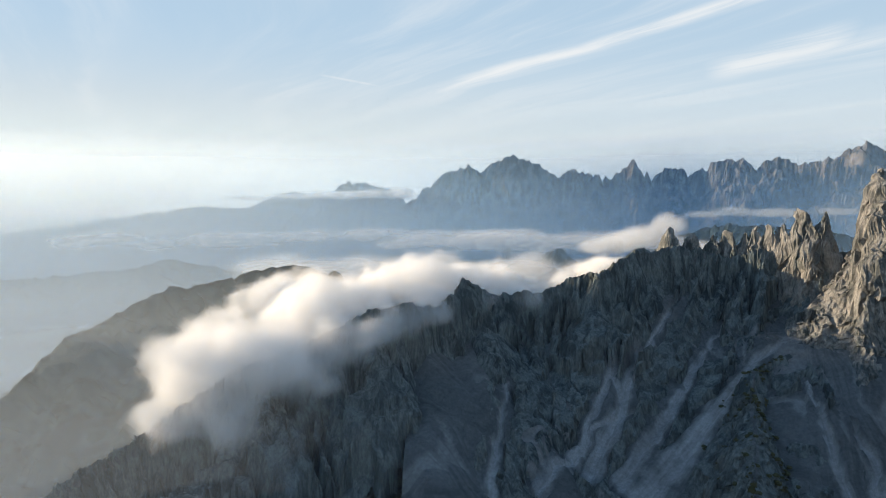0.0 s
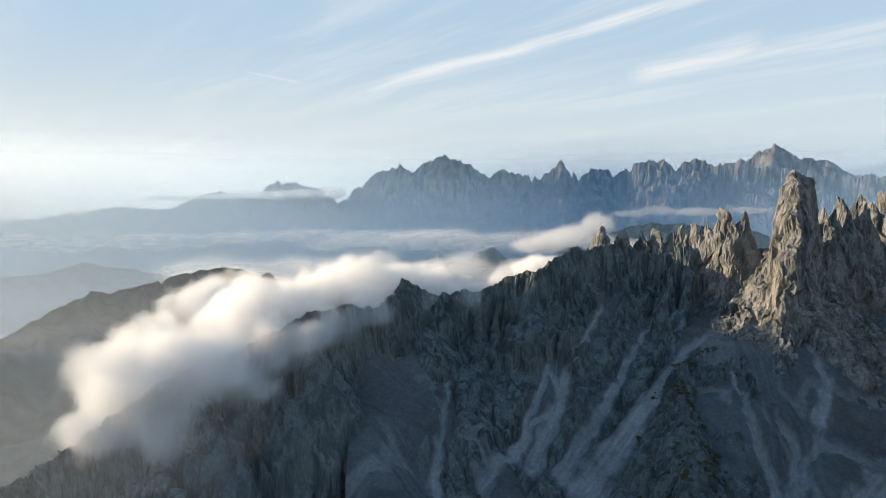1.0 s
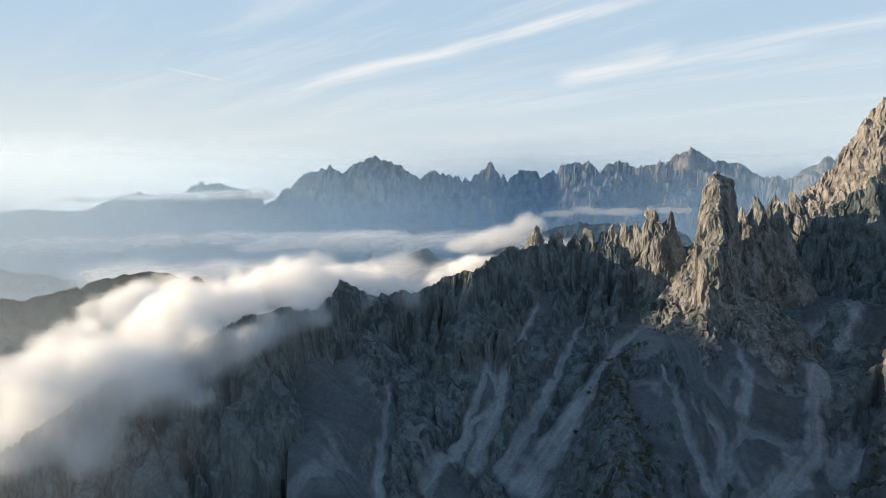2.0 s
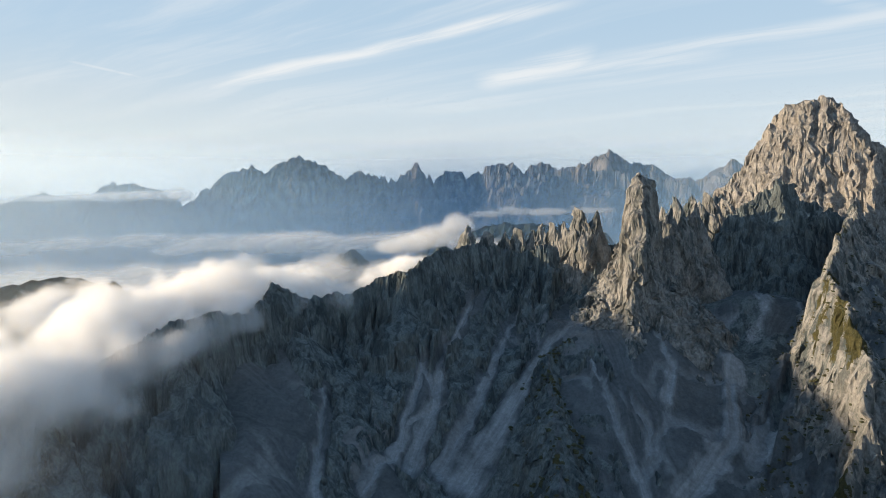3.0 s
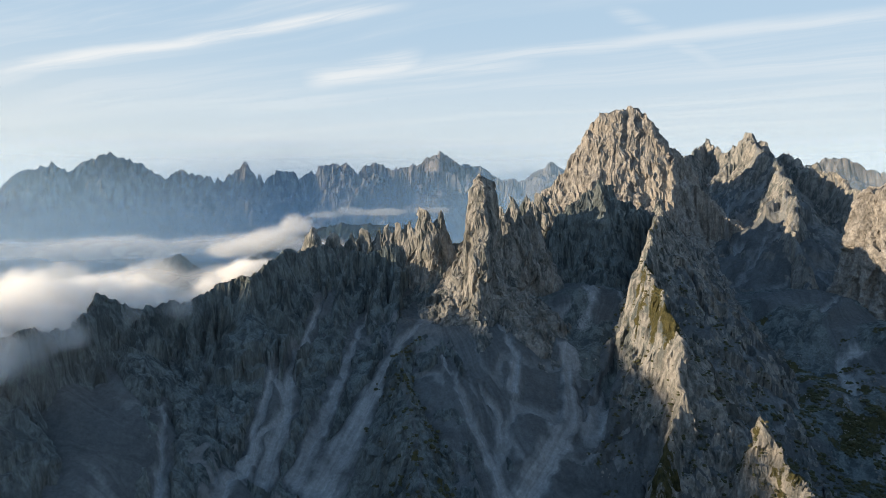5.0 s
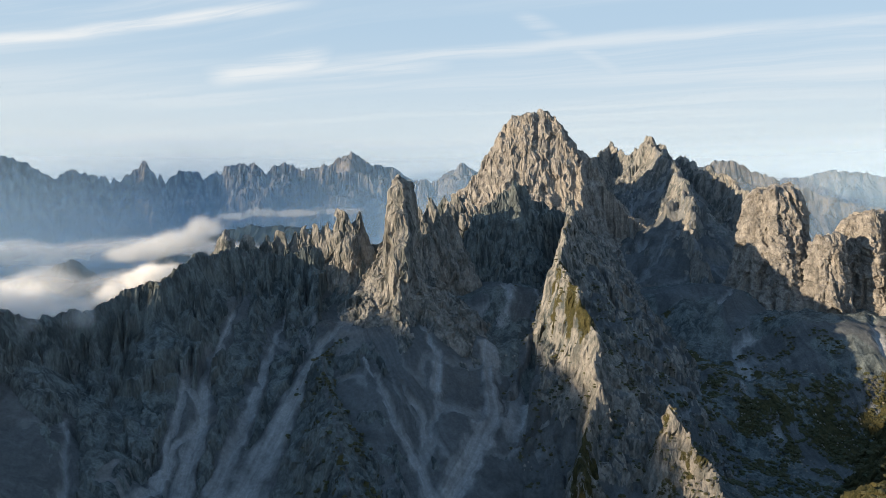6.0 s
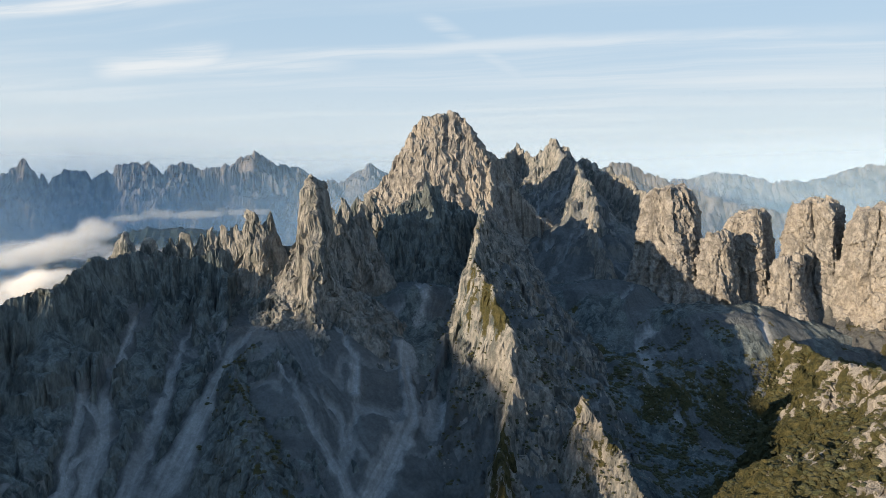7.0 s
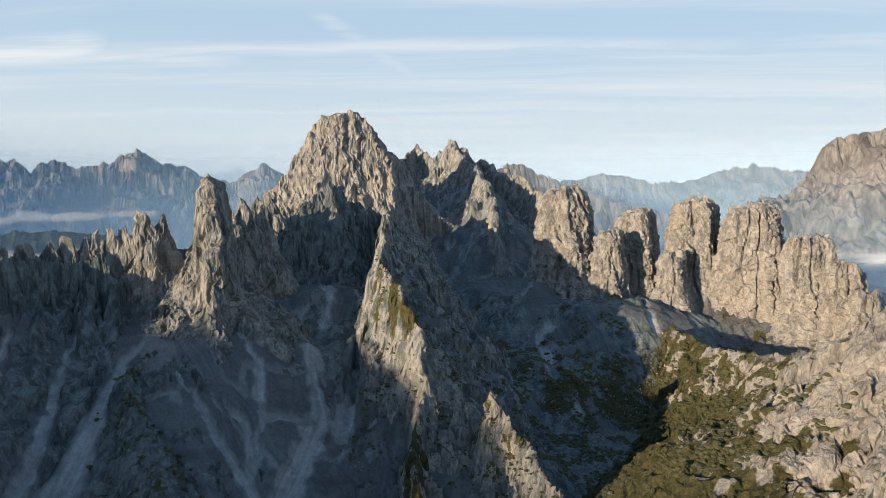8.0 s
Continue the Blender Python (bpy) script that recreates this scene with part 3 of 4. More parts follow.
def chutes(X, Y):
    """How far a place lies in a scree gully: 1 in its middle, 0 outside; which one; and how far beside its line."""
    best, which, beside = np.zeros_like(X), -np.ones(X.shape, int), np.zeros_like(X)
    Xw, Yw = X + 4 * fbm(X / 18, Y / 18, 2, 401), Y + 4 * fbm(X / 18, Y / 18, 2, 402)
    for c, (a, b, *pts) in enumerate(CHUTES):
        n = len(pts) - 1
        for i, ((ax, ay), (bx, by)) in enumerate(zip(pts, pts[1:])):
            if min(ax, bx) - 40 > X.max() or max(ax, bx) + 40 < X.min() or min(ay, by) - 40 > Y.max() or max(ay, by) + 40 < Y.min():
                continue
            dx, dy = bx - ax, by - ay
            t = np.clip(((Xw - ax) * dx + (Yw - ay) * dy) / (dx * dx + dy * dy), 0, 1)
            d = np.hypot(Xw - ax - t * dx, Yw - ay - t * dy)
            k = 1 - d / (2.6 * (a + (b - a) * (i + t) / n))
            off = (dx * (0.75 * Y + 0.25 * Yw - ay) - dy * (0.75 * X + 0.25 * Xw - ax)) / math.hypot(dx, dy) + 47.0 * c
            which, beside, best = np.where(k > best, c, which), np.where(k > best, off, beside), np.maximum(best, k)
    return best, which, beside


# crests by which the larger landforms fall into stretches of cliff, and the length of a stretch
LINES = {"main": (CREST, 170), "butt": (BUTT, 190), "jag": (JAG, 260), "fin": (FIN, 50), "summit": (SUMMIT_RIDGE, 60), "sub": (SUB, 80), "rim": (RIM, 180), "rib": (RIB, 140), "tower": (ARETE, 36)}


def across(key, X, Y):
    """A measure across the fall of the slope, for the stripes that rubble leaves."""
    line = LINES[key][0] if key in LINES else CREST
    h, s, d = along(X, Y, line, [(0, 0), (1, 1)], [(0, 0), (1, 1)])
    return s - 0.22 * d + 5 * fbm(X / 40, Y / 40, 2, 447)


def runnels(key, X, Y):
    """Thin pale threads of rubble in the clefts below a crest."""
    line = {"main": CREST, "butt": BUTT, "jag": JAG, "rib": RIB, "ground": CREST, "scree": CREST}.get(key)
    if line is None:
        return np.zeros_like(X)
    flat = [(0, 0), (1, 1)]
    h, s, d = along(X, Y, line, flat, flat)
    w = s + 9 * fbm(X / 55, Y / 55, 3, 440) - 0.25 * d
    a = smooth(0.07, 0.03, np.abs(gnoise(w / 34.0, d / 190, 441))) * smooth(45, 80, d)
    b = smooth(0.06, 0.03, np.abs(gnoise(w / 60.0 + 9, d / 260, 442))) * smooth(50, 100, d)
    return np.maximum(0.8 * a, b)


# how far the bare form lies below the true one, and how deep the gullies cut into it
SLACK = {"main": 92, "rib": 40, "tower": 40, "summit": 75, "jag": 85, "butt": 52, "sub": 50, "fin": 36, "apron": 20, "rim": 62, "scree": 9}
SETTLED = {"butt": (24, 62), "jag": (70, 150)}
TROUGH = {"scree": 3, "jag": 22}


def reaches(k, X, Y):
    """Whether a tower can rise anywhere on this stretch of ground."""
    at = PINNACLES[int(k[3:])] if k.startswith("pin") else PILLARS[int(k[6:])] if k.startswith("pillar") and k[6:].isdigit() else None
    return at is None or (X.min() - 130 < at[0] < X.max() + 130 and Y.min() - 130 < at[1] < Y.max() + 130)


def landform(key, name, box, step, label, category="", grassy=None, mat=SHADE_ROCK, rough=1.2, parent=None, group="", piece="cliff", ledge=0.9):
    """A landform as a thing: its rock, and each scree gully that crosses it."""
    X, Y = grid(*box, step)
    Z = NEAR[key](X, Y)
    keep = Z > np.max([f(X, Y, False) for k, f in NEAR.items() if k != key and reaches(k, X, Y)], 0) - 2
    ch, which, beside = chutes(X, Y)
    sl = slope_of(X, Y, NEAR[key](X, Y, False))
    Z = terraces(X, Y, Z, ledge * smooth(0.7, 1.1, sl) * (1 - smooth(0, 0.2, ch)))
    run = runnels(key, X, Y)
    Z = Z - 2.5 * run
    scree = np.maximum(np.maximum(1 - smooth(0.66, 0.9, sl), smooth(0.05, 0.25, ch)), 0.9 * run)
    if key == "scree":
        scree = np.ones_like(X)
    elif key in SETTLED:
        lo, hi = SETTLED[key]
        dist = along(X, Y, LINES[key][0], [(0, 0), (1, 1)], [(0, 0), (1, 1)])[2]
        scree = np.maximum(scree, 0.72 * settled(X, Y, dist, lo, hi) * smooth(1.9, 1.3, slope_of(X, Y, Z)))
    low = NEAR[key](X, Y, False) + SLACK.get(key, 30) - TROUGH.get(key, 8)
    k = smooth(0.0, 0.45, ch)
    if key in ("main", "rib", "tower", "butt"):
        Z = np.where(ch > 0, (1 - k) * Z + k * np.minimum(Z, h_scree(X, Y, False) - 4), Z)
    else:
        Z = np.where(ch > 0, (1 - k) * Z + k * np.minimum(Z + 6, low - 4 * smooth(0.3, 1, ch) + 0.8 * fbm(X / 9, Y / 9, 2, 77)), Z)
    grass = (grassy(X, Y, Z, sl) if grassy is not None else np.zeros_like(X)) - 0.6 * smooth(0, 0.3, ch)
    at = {"scree": scree, "grass": grass, "pale": np.maximum(smooth(0.0, 0.7, ch + 0.25 * fbm(X / 14, Y / 14, 2, 449) * (ch > 0)), 0.55 * run), "across": np.where(ch > 0.02, beside, across(key, X, Y))}
    if parent is not None:
        ob = new(name, mesh_of(name, X, Y, Z, keep, at, mat, rough))
        ob.parent = parent
        return ob
    root = tagged(new(name), label, category, group)
    line = LINES.get(key)
    part = along(X, Y, line[0], [(0, 0), (1, 1)], [(0, 0), (1, 1)])[1] // line[1] if line else np.zeros(X.shape)
    ids = np.where((ch > 0.12) & (key in ("scree", "apron", "jag")), which, -1 - part.astype(int))[:-1, :-1]
    for k in np.unique(ids):
        on = ids == k
        if k >= 0 and (keep[:-1, :-1] & on).sum() < 40:
            on = on & False
            ids = np.where(ids == k, -1 - part.astype(int)[:-1, :-1], ids)
    for k in np.unique(ids):
        me = mesh_of(piece if k < 0 else "scree_gully", X, Y, Z, keep, at, mat, rough, only=ids == k)
        ob = new(piece if k < 0 else "scree_gully", me)
        ob.parent = root
        if k >= 0:
            tagged(ob, "pale loose scree")
    return root


def ledges(amount, lam=30.0, top=1e9):
    """Grass on ledges and gentle ground, thinner above top."""
    def g(X, Y, Z, sl):
        return amount + 0.5 * fbm(X / lam, Y / lam, 3, 210) - 0.6 * smooth(top - 40, top + 30, Z)
    return g


# Ridge, scree, spur and foretop take the copy with shade in its colour.
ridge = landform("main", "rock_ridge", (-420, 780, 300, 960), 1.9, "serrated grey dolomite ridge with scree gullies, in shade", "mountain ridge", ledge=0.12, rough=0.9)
for i in range(len(PINNACLES)):
    px, py = PINNACLES[i][:2]
    landform("pin%d" % i, "pinnacle", (px - 64, px + 64, py - 84, py + 44), 1.5, "", parent=ridge, mat=LIT_ROCK)
landform("scree", "scree_slope", (-60, 520, 330, 760), 2.4, "grey scree slope with pale runs of rubble below the ridge", "scree slope", rough=0, piece="slope", ledge=0)
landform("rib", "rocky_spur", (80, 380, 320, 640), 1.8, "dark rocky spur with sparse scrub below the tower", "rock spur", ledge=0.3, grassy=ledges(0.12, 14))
# Tower in the copy of the rock that has sunlight painted in.
landform("tower", "rock_tower", (230, 490, 490, 730), 1.3, "tall sunlit dolomite rock tower rising from the ridge", "rock tower", rough=1.5, mat=LIT_ROCK)
# The pale tone puts the sunlight on the summit walls into their colour.
landform("summit", "summit_massif", (700, 1200, 620, 1100), 2.6, "broad pale dolomite summit with steep sunlit walls", "mountain", rough=1.3, ledge=0.7, mat=PALE_LIT_ROCK)
landform("jag", "jagged_ridge", (760, 1600, 360, 1250), 4.0, "jagged dark ridge behind the main summit", "mountain ridge", mat=LIT_ROCK)
landform("butt", "rock_buttress", (150, 870, 200, 760), 1.9, "sunlit rock buttress with grassy ledges", "rock buttress", mat=LIT_ROCK, grassy=lambda X, Y, Z, sl: 0.66 - along(X, Y, BUTT, [(0, 0), (1, 1)], [(0, 0), (1, 1)])[2] / 34 + 0.6 * fbm(X / 18, Y / 18, 3, 210) - 0.6 * smooth(280, 340, Z))
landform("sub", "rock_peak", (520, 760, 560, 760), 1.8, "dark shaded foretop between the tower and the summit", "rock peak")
landform("fin", "rock_fin", (330, 520, 130, 380), 1.3, "narrow sunlit rock fin with grass on its crest", "rock fin", mat=LIT_ROCK, grassy=ledges(0.3, 14))
landform("apron", "scree_slope", (800, 1200, -120, 560), 3.0, "scree slope at the foot of the pillars", "scree slope", mat=PALE_LIT_ROCK, grassy=ledges(0.25, 40), piece="slope")
for i in range(len(PILLARS)):
    rock_pillar(i)
landform("rim", "grassy_hillside", (330, 950, -160, 360), 1.9, "sunlit grassy slope with pale rock outcrops", "hillside", mat=PALE_LIT_ROCK, ledge=0.25, grassy=lambda X, Y, Z, sl: 0.95 + 0.45 * fbm(X / 60, Y / 60, 2, 211) + 0.45 * fbm(X / 15, Y / 15, 3, 214) - 0.9 * smooth(188, 272, Z) - 0.25 * smooth(0.8, 1.4, sl))


def lines(lo, hi, a, b, step):
    """Grid lines: close between a and b, wider and wider beyond."""
    out, w, x = list(np.arange(a, b + step, step)), step, b + step
    while x < hi:
        w *= 1.12
        x += w
        out.append(min(x, hi))
    w, x = step, a
    while x > lo:
        w *= 1.12
        x -= w
        out.insert(0, max(x, lo))
    return np.array(out)


X, Y = np.meshgrid(lines(-4900, 4900, 200, 1200, 4.5), lines(-4900, 4900, -100, 720, 4.5))
Z = h_ground(X, Y)
ch, which, beside = chutes(X, Y)
Z = Z - 5 * smooth(0, 0.8, ch)
me = mesh_of("ground", X, Y, Z, np.ones(X.shape, bool), {"scree": smooth(0.55, 0.95, 0.75 + 0.4 * fbm(X / 90, Y / 90, 3, 212)) , "grass": smooth(205, 150, Z) * 0.75 * smooth(590, 680, X + 0.3 * (Y - 300)) + 0.55 * fbm(X / 34, Y / 34, 4, 213) - 0.6 * smooth(0, 0.3, ch), "pale": np.maximum(smooth(0.05, 0.4, ch), 0.7 * runnels("ground", X, Y) * smooth(900, 600, X)), "across": np.where(ch > 0.02, beside, 0.75 * X - 0.66 * Y + 9 * fbm(X / 60, Y / 60, 2, 447))}, SHADE_ROCK, 0)
tagged(new("ground", me), "scree basin and valley floor", "ground", kind="structure")


# ---- far mountains ----
def far_range(name, pts, width, step, label, mat=FAR_ROCK, steep=0.9, tooth=40.0, big=80.0, lam=240.0, seed=500, foot=0.0):
    xs, ys = [p[0] for p in pts], [p[1] for p in pts]
    X, Y = grid(min(xs) - width, max(xs) + width, min(ys) - width, max(ys) + width, step)
    prof = [(0, 0), (60, 60 * steep * 1.5), (200, 60 * steep * 1.5 + 140 * steep), (800, 60 * steep * 1.5 + 140 * steep + 600 * (0.8 if mat is FAR_ROCK else 0.5) * steep)]
    h, s, d = along(*warped(X, Y, 0.12 * lam, lam, seed, True), pts, prof, prof, lambda s: 0.6 * tooth + tooth * crags(s / (lam * 0.42), s * 0 + 0.3, 4, seed + 1, 0.45))
    h = h + flutes(X, Y, s, d, seed + 2, 0.9 * big, big * 0.3, big * 0.12, lam) + 0.30 * big * crags(X / (lam * 0.3), Y / (lam * 0.3), 4, seed + 3) + 0.75 * big * (0.5 + crags(X / (1.1 * lam), Y / (1.1 * lam), 3, seed + 6)) * smooth(0, 90, d) + 0.10 * big * facets(X / (0.22 * lam), Y / (0.22 * lam), seed + 7)
    snow = smooth(0.35, 0.6, fbm(X / 120, Y / 120, 3, seed + 5)) * (1 - smooth(0.5, 0.9, slope_of(X, Y, h)))
    me = mesh_of(name, X, Y, h, h > foot - 40, {"scree": np.maximum(snow, (1 - smooth(0.35, 0.55, slope_of(X, Y, h))) if mat is FAR_ROCK else 1 - smooth(0.55, 0.8, slope_of(X, Y, h))), "grass": np.zeros_like(X)}, mat, 0)
    return tagged(new(name, me), label, "mountain range")


RANGE = [(-420, 4430, 300), (-291, 4502, 410), (-112, 4506, 545), (68, 4504, 588), (159, 4502, 560), (215, 4496, 618), (382, 4482, 647), (551, 4466, 580), (656, 4453, 512), (778, 4431, 560), (1007, 4384, 504),
         (1151, 4344, 602), (1272, 4312, 515), (1373, 4277, 580), (1459, 4250, 522), (1569, 4207, 578), (1760, 4127, 620), (1839, 4094, 566), (1960, 4035, 602), (2130, 3948, 562), (2400, 3800, 540), (2700, 3600, 500), (2908, 3400, 500), (3188, 3034, 400)]
far_range("far_range", RANGE, 600, 11, tooth=34.0, big=110.0, label="hazy blue serrated mountain range across the valley")
far_range("far_peak", [(2100, 4200, 520), (2223, 4126, 582), (2340, 4060, 630), (2434, 3993, 706), (2547, 3925, 630), (2681, 3834, 590), (2799, 3687, 500)], 300, 12, "pale sunlit peak behind the far range", seed=520, tooth=30, big=60)
far_range("far_peak", [(2880, 3560, 480), (2979, 3400, 622), (3053, 3335, 560), (3150, 3220, 440)], 300, 12, "small pale pyramid peak in the haze", seed=540, tooth=20, big=50)
far_range("far_range", [(-2900, 3800, 150), (-2500, 4050, 210), (-2150, 4200, 262), (-1836, 4344, 312), (-1425, 4275, 300), (-1311, 4417, 375), (-1163, 4458, 410), (-1000, 4400, 380), (-700, 4400, 400), (-420, 4380, 380)], 400, 16, "pale hazy ridge above the cloud sea", seed=560, tooth=14, big=40)
far_range("far_peak", [(-900, 4640, 420), (-840, 4636, 470), (-817, 4634, 490), (-790, 4640, 455), (-698, 4653, 474), (-640, 4660, 445), (-516, 4677, 424)], 160, 8, "small dark twin peaks on the horizon", seed=570, tooth=16, big=30, lam=90)
far_range("far_range", [(2900, 1750, 500), (3059, 1586, 555), (3085, 1531, 560), (3137, 1423, 495), (3184, 1312, 435), (3270, 1063, 355), (3322, 871, 312), (3400, 600, 260)], 400, 14, "dark blue ridge descending behind the pillars", seed=580, tooth=24, big=50)
far_range("far_range", [(4250, 1900, 440), (4301, 1749, 482), (4380, 1528, 530), (4438, 1344, 520), (4479, 1198, 458), (4584, 957, 476), (4608, 818, 532), (4644, 546, 582), (4662, 348, 540), (4668, 151, 500)], 220, 14, "pale plateau mountains on the horizon", seed=600, tooth=20, big=40)
far_range("far_mountain", [(2950, -900, 640), (2930, -400, 700), (2911, -78, 668), (2915, -11, 636), (2918, 80, 600), (2920, 173, 490), (2919, 210, 410), (2713, 285, 384), (2409, 280, 277)], 450, 12, "big sunlit scree mountain beyond the valley", seed=620, tooth=24, big=95, lam=330)
far_range("forest_knoll", [(90, 2350, 110), (180, 2300, 130), (262, 2190, 176), (318, 2185, 216), (374, 2175, 172), (470, 2170, 110)], 200, 10, "dark wooded knoll rising from the clouds", FOREST, 0.7, 8, 14, 60, 640)
far_range("forest_ridge", [(640, 2490, 160), (750, 2450, 215), (900, 2400, 266), (970, 2370, 284), (1100, 2310, 274), (1340, 2260, 250)], 300, 12, "dark wooded ridge beyond the crest", FOREST, 0.6, 8, 18, 80, 650)
far_range("grassy_shoulder", [(-220, 1100, 262), (-299, 1059, 280), (-336, 996, 279), (-429, 904, 266), (-468, 824, 244), (-485, 751, 224), (-507, 663, 189), (-560, 560, 120)], 420, 8, "dim grassy mountain shoulder behind the cloud", FOREST, 0.62, 8, 26, 110, 660)
far_range("forest_hill", [(-700, 2500, 70), (-909, 2427, 110), (-1103, 2352, 158), (-1167, 2206, 136), (-1358, 2094, 127), (-1627, 1925, 131), (-2000, 1700, 90)], 400, 14, "hazy forested hill in the valley", FOREST, 0.4, 8, 26, 180, 670)


# ---- haze and cloud ----
def mist_material(name, white, alpha, through_share=0.72):
    """Thin lit droplets: part of the light goes straight on, the rest is scattered both ways. alpha(n) gives the covering share."""
    n = Nodes(name)
    d, t = n.add("ShaderNodeBsdfDiffuse", Color=(*white, 1)), n.add("ShaderNodeBsdfTranslucent", Color=(*white, 1))
    both = n.add("ShaderNodeMixShader", Fac=through_share)
    n.join(d.outputs[0], both.inputs[1])
    n.join(t.outputs[0], both.inputs[2])
    clear = n.add("ShaderNodeBsdfTransparent")
    m = n.add("ShaderNodeMixShader")
    n.join(alpha(n), m.inputs["Fac"])
    n.join(clear.outputs[0], m.inputs[1])
    n.join(both.outputs[0], m.inputs[2])
    n.join(m.outputs[0], n.out.inputs["Surface"])
    return n.mat


def height_alpha(most, z0, z1, power=1.6, rag=60.0):
    def alpha(n):
        g = n.add("ShaderNodeNewGeometry")
        sep = n.add("ShaderNodeSeparateXYZ")
        n.join(g.outputs["Position"], sep.inputs[0])
        z = n.math("ADD", sep.outputs["Z"], n.math("MULTIPLY", n.math("SUBTRACT", n.noise(n.place((0.0012, 0.0012, 0.004)), 1.0, 4), 0.5), rag))
        k = n.math("DIVIDE", n.math("SUBTRACT", z1, z), z1 - z0, True)
        return n.math("MULTIPLY", n.math("MULTIPLY", n.math("POWER", k, power), most), n.attr("thin"))
    return alpha


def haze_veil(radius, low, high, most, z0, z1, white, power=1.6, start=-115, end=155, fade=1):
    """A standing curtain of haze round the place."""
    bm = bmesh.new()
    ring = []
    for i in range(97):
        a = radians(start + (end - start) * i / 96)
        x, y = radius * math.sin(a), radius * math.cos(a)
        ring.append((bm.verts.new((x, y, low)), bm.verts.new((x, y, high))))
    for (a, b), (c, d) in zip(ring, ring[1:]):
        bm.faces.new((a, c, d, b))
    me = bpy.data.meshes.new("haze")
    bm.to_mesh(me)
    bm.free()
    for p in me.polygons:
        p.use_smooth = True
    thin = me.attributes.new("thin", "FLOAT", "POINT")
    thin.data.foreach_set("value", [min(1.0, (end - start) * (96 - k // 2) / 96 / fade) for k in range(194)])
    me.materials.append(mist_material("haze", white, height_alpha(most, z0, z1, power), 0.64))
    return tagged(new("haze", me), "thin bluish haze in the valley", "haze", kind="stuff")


def haze_bank(radius, low, high, most, z0, z1, white, power=1.6, start=-115, end=155, fade=1, apart=22):
    """Several thin curtains, one behind the other, that together cover as much as one thick one."""
    n = math.ceil(most / 0.17)
    for i in range(n):
        haze_veil(radius + apart * i, low, high, 1 - (1 - most) ** (1 / n), z0, z1, white, power, start, end, fade)


# Aerial haze is added as tinted sheets, mostly bluer with distance.
haze_bank(470, -60, 320, 0.22, 40, 320, (0.72, 0.82, 0.89), 1.0, -115, 4, 34)
haze_bank(650, -60, 320, 0.46, 40, 320, (0.72, 0.82, 0.89), 1.2, -115, -6, 16)
haze_bank(860, -60, 380, 0.42, 40, 380, (0.72, 0.82, 0.89), 1.1, -115, 0, 20)
haze_bank(1250, -60, 420, 0.38, 40, 420, (0.72, 0.82, 0.90), 1.1, -115, 0, 30)
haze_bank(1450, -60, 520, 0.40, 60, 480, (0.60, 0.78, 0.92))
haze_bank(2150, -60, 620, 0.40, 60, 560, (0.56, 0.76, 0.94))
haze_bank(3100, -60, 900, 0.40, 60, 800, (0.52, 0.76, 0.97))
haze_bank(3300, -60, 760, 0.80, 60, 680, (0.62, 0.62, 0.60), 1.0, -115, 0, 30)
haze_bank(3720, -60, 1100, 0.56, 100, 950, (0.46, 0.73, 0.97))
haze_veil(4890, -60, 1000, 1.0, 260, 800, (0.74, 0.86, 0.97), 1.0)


def vnoise3(x, y, z, seed=0):
    xi, yi, zi = (np.floor(v).astype(np.int64) for v in (x, y, z))
    f = [v - w for v, w in ((x, xi), (y, yi), (z, zi))]
    u, v, w = (q * q * (3 - 2 * q) for q in f)
    total = 0.0
    for i in (0, 1):
        for j in (0, 1):
            for k in (0, 1):
                h = (xi + i) * 374761393 + (yi + j) * 668265263 + (zi + k) * 2147483647 + seed * 974634777
                h = (h ^ (h >> 13)) * 1274126177
                h = ((h ^ (h >> 16)) & 1023) / 511.5 - 1
                total = total + h * (u if i else 1 - u) * (v if j else 1 - v) * (w if k else 1 - w)
    return total


def drift_alpha(most, scale, rag):
    def alpha(n):
        f = n.noise(n.place((scale, scale, scale * 1.4)), 1.0, 6, 0.6)
        k = n.math("ADD", n.attr("dense"), n.math("MULTIPLY", n.math("SUBTRACT", f, 0.5), n.math("MULTIPLY", rag, n.math("SUBTRACT", 1.15, n.attr("dense")))))
        return n.math("MULTIPLY", n.ramp(k, [(0.10, 0.0), (0.85, 1.0)]), most)
    return alpha


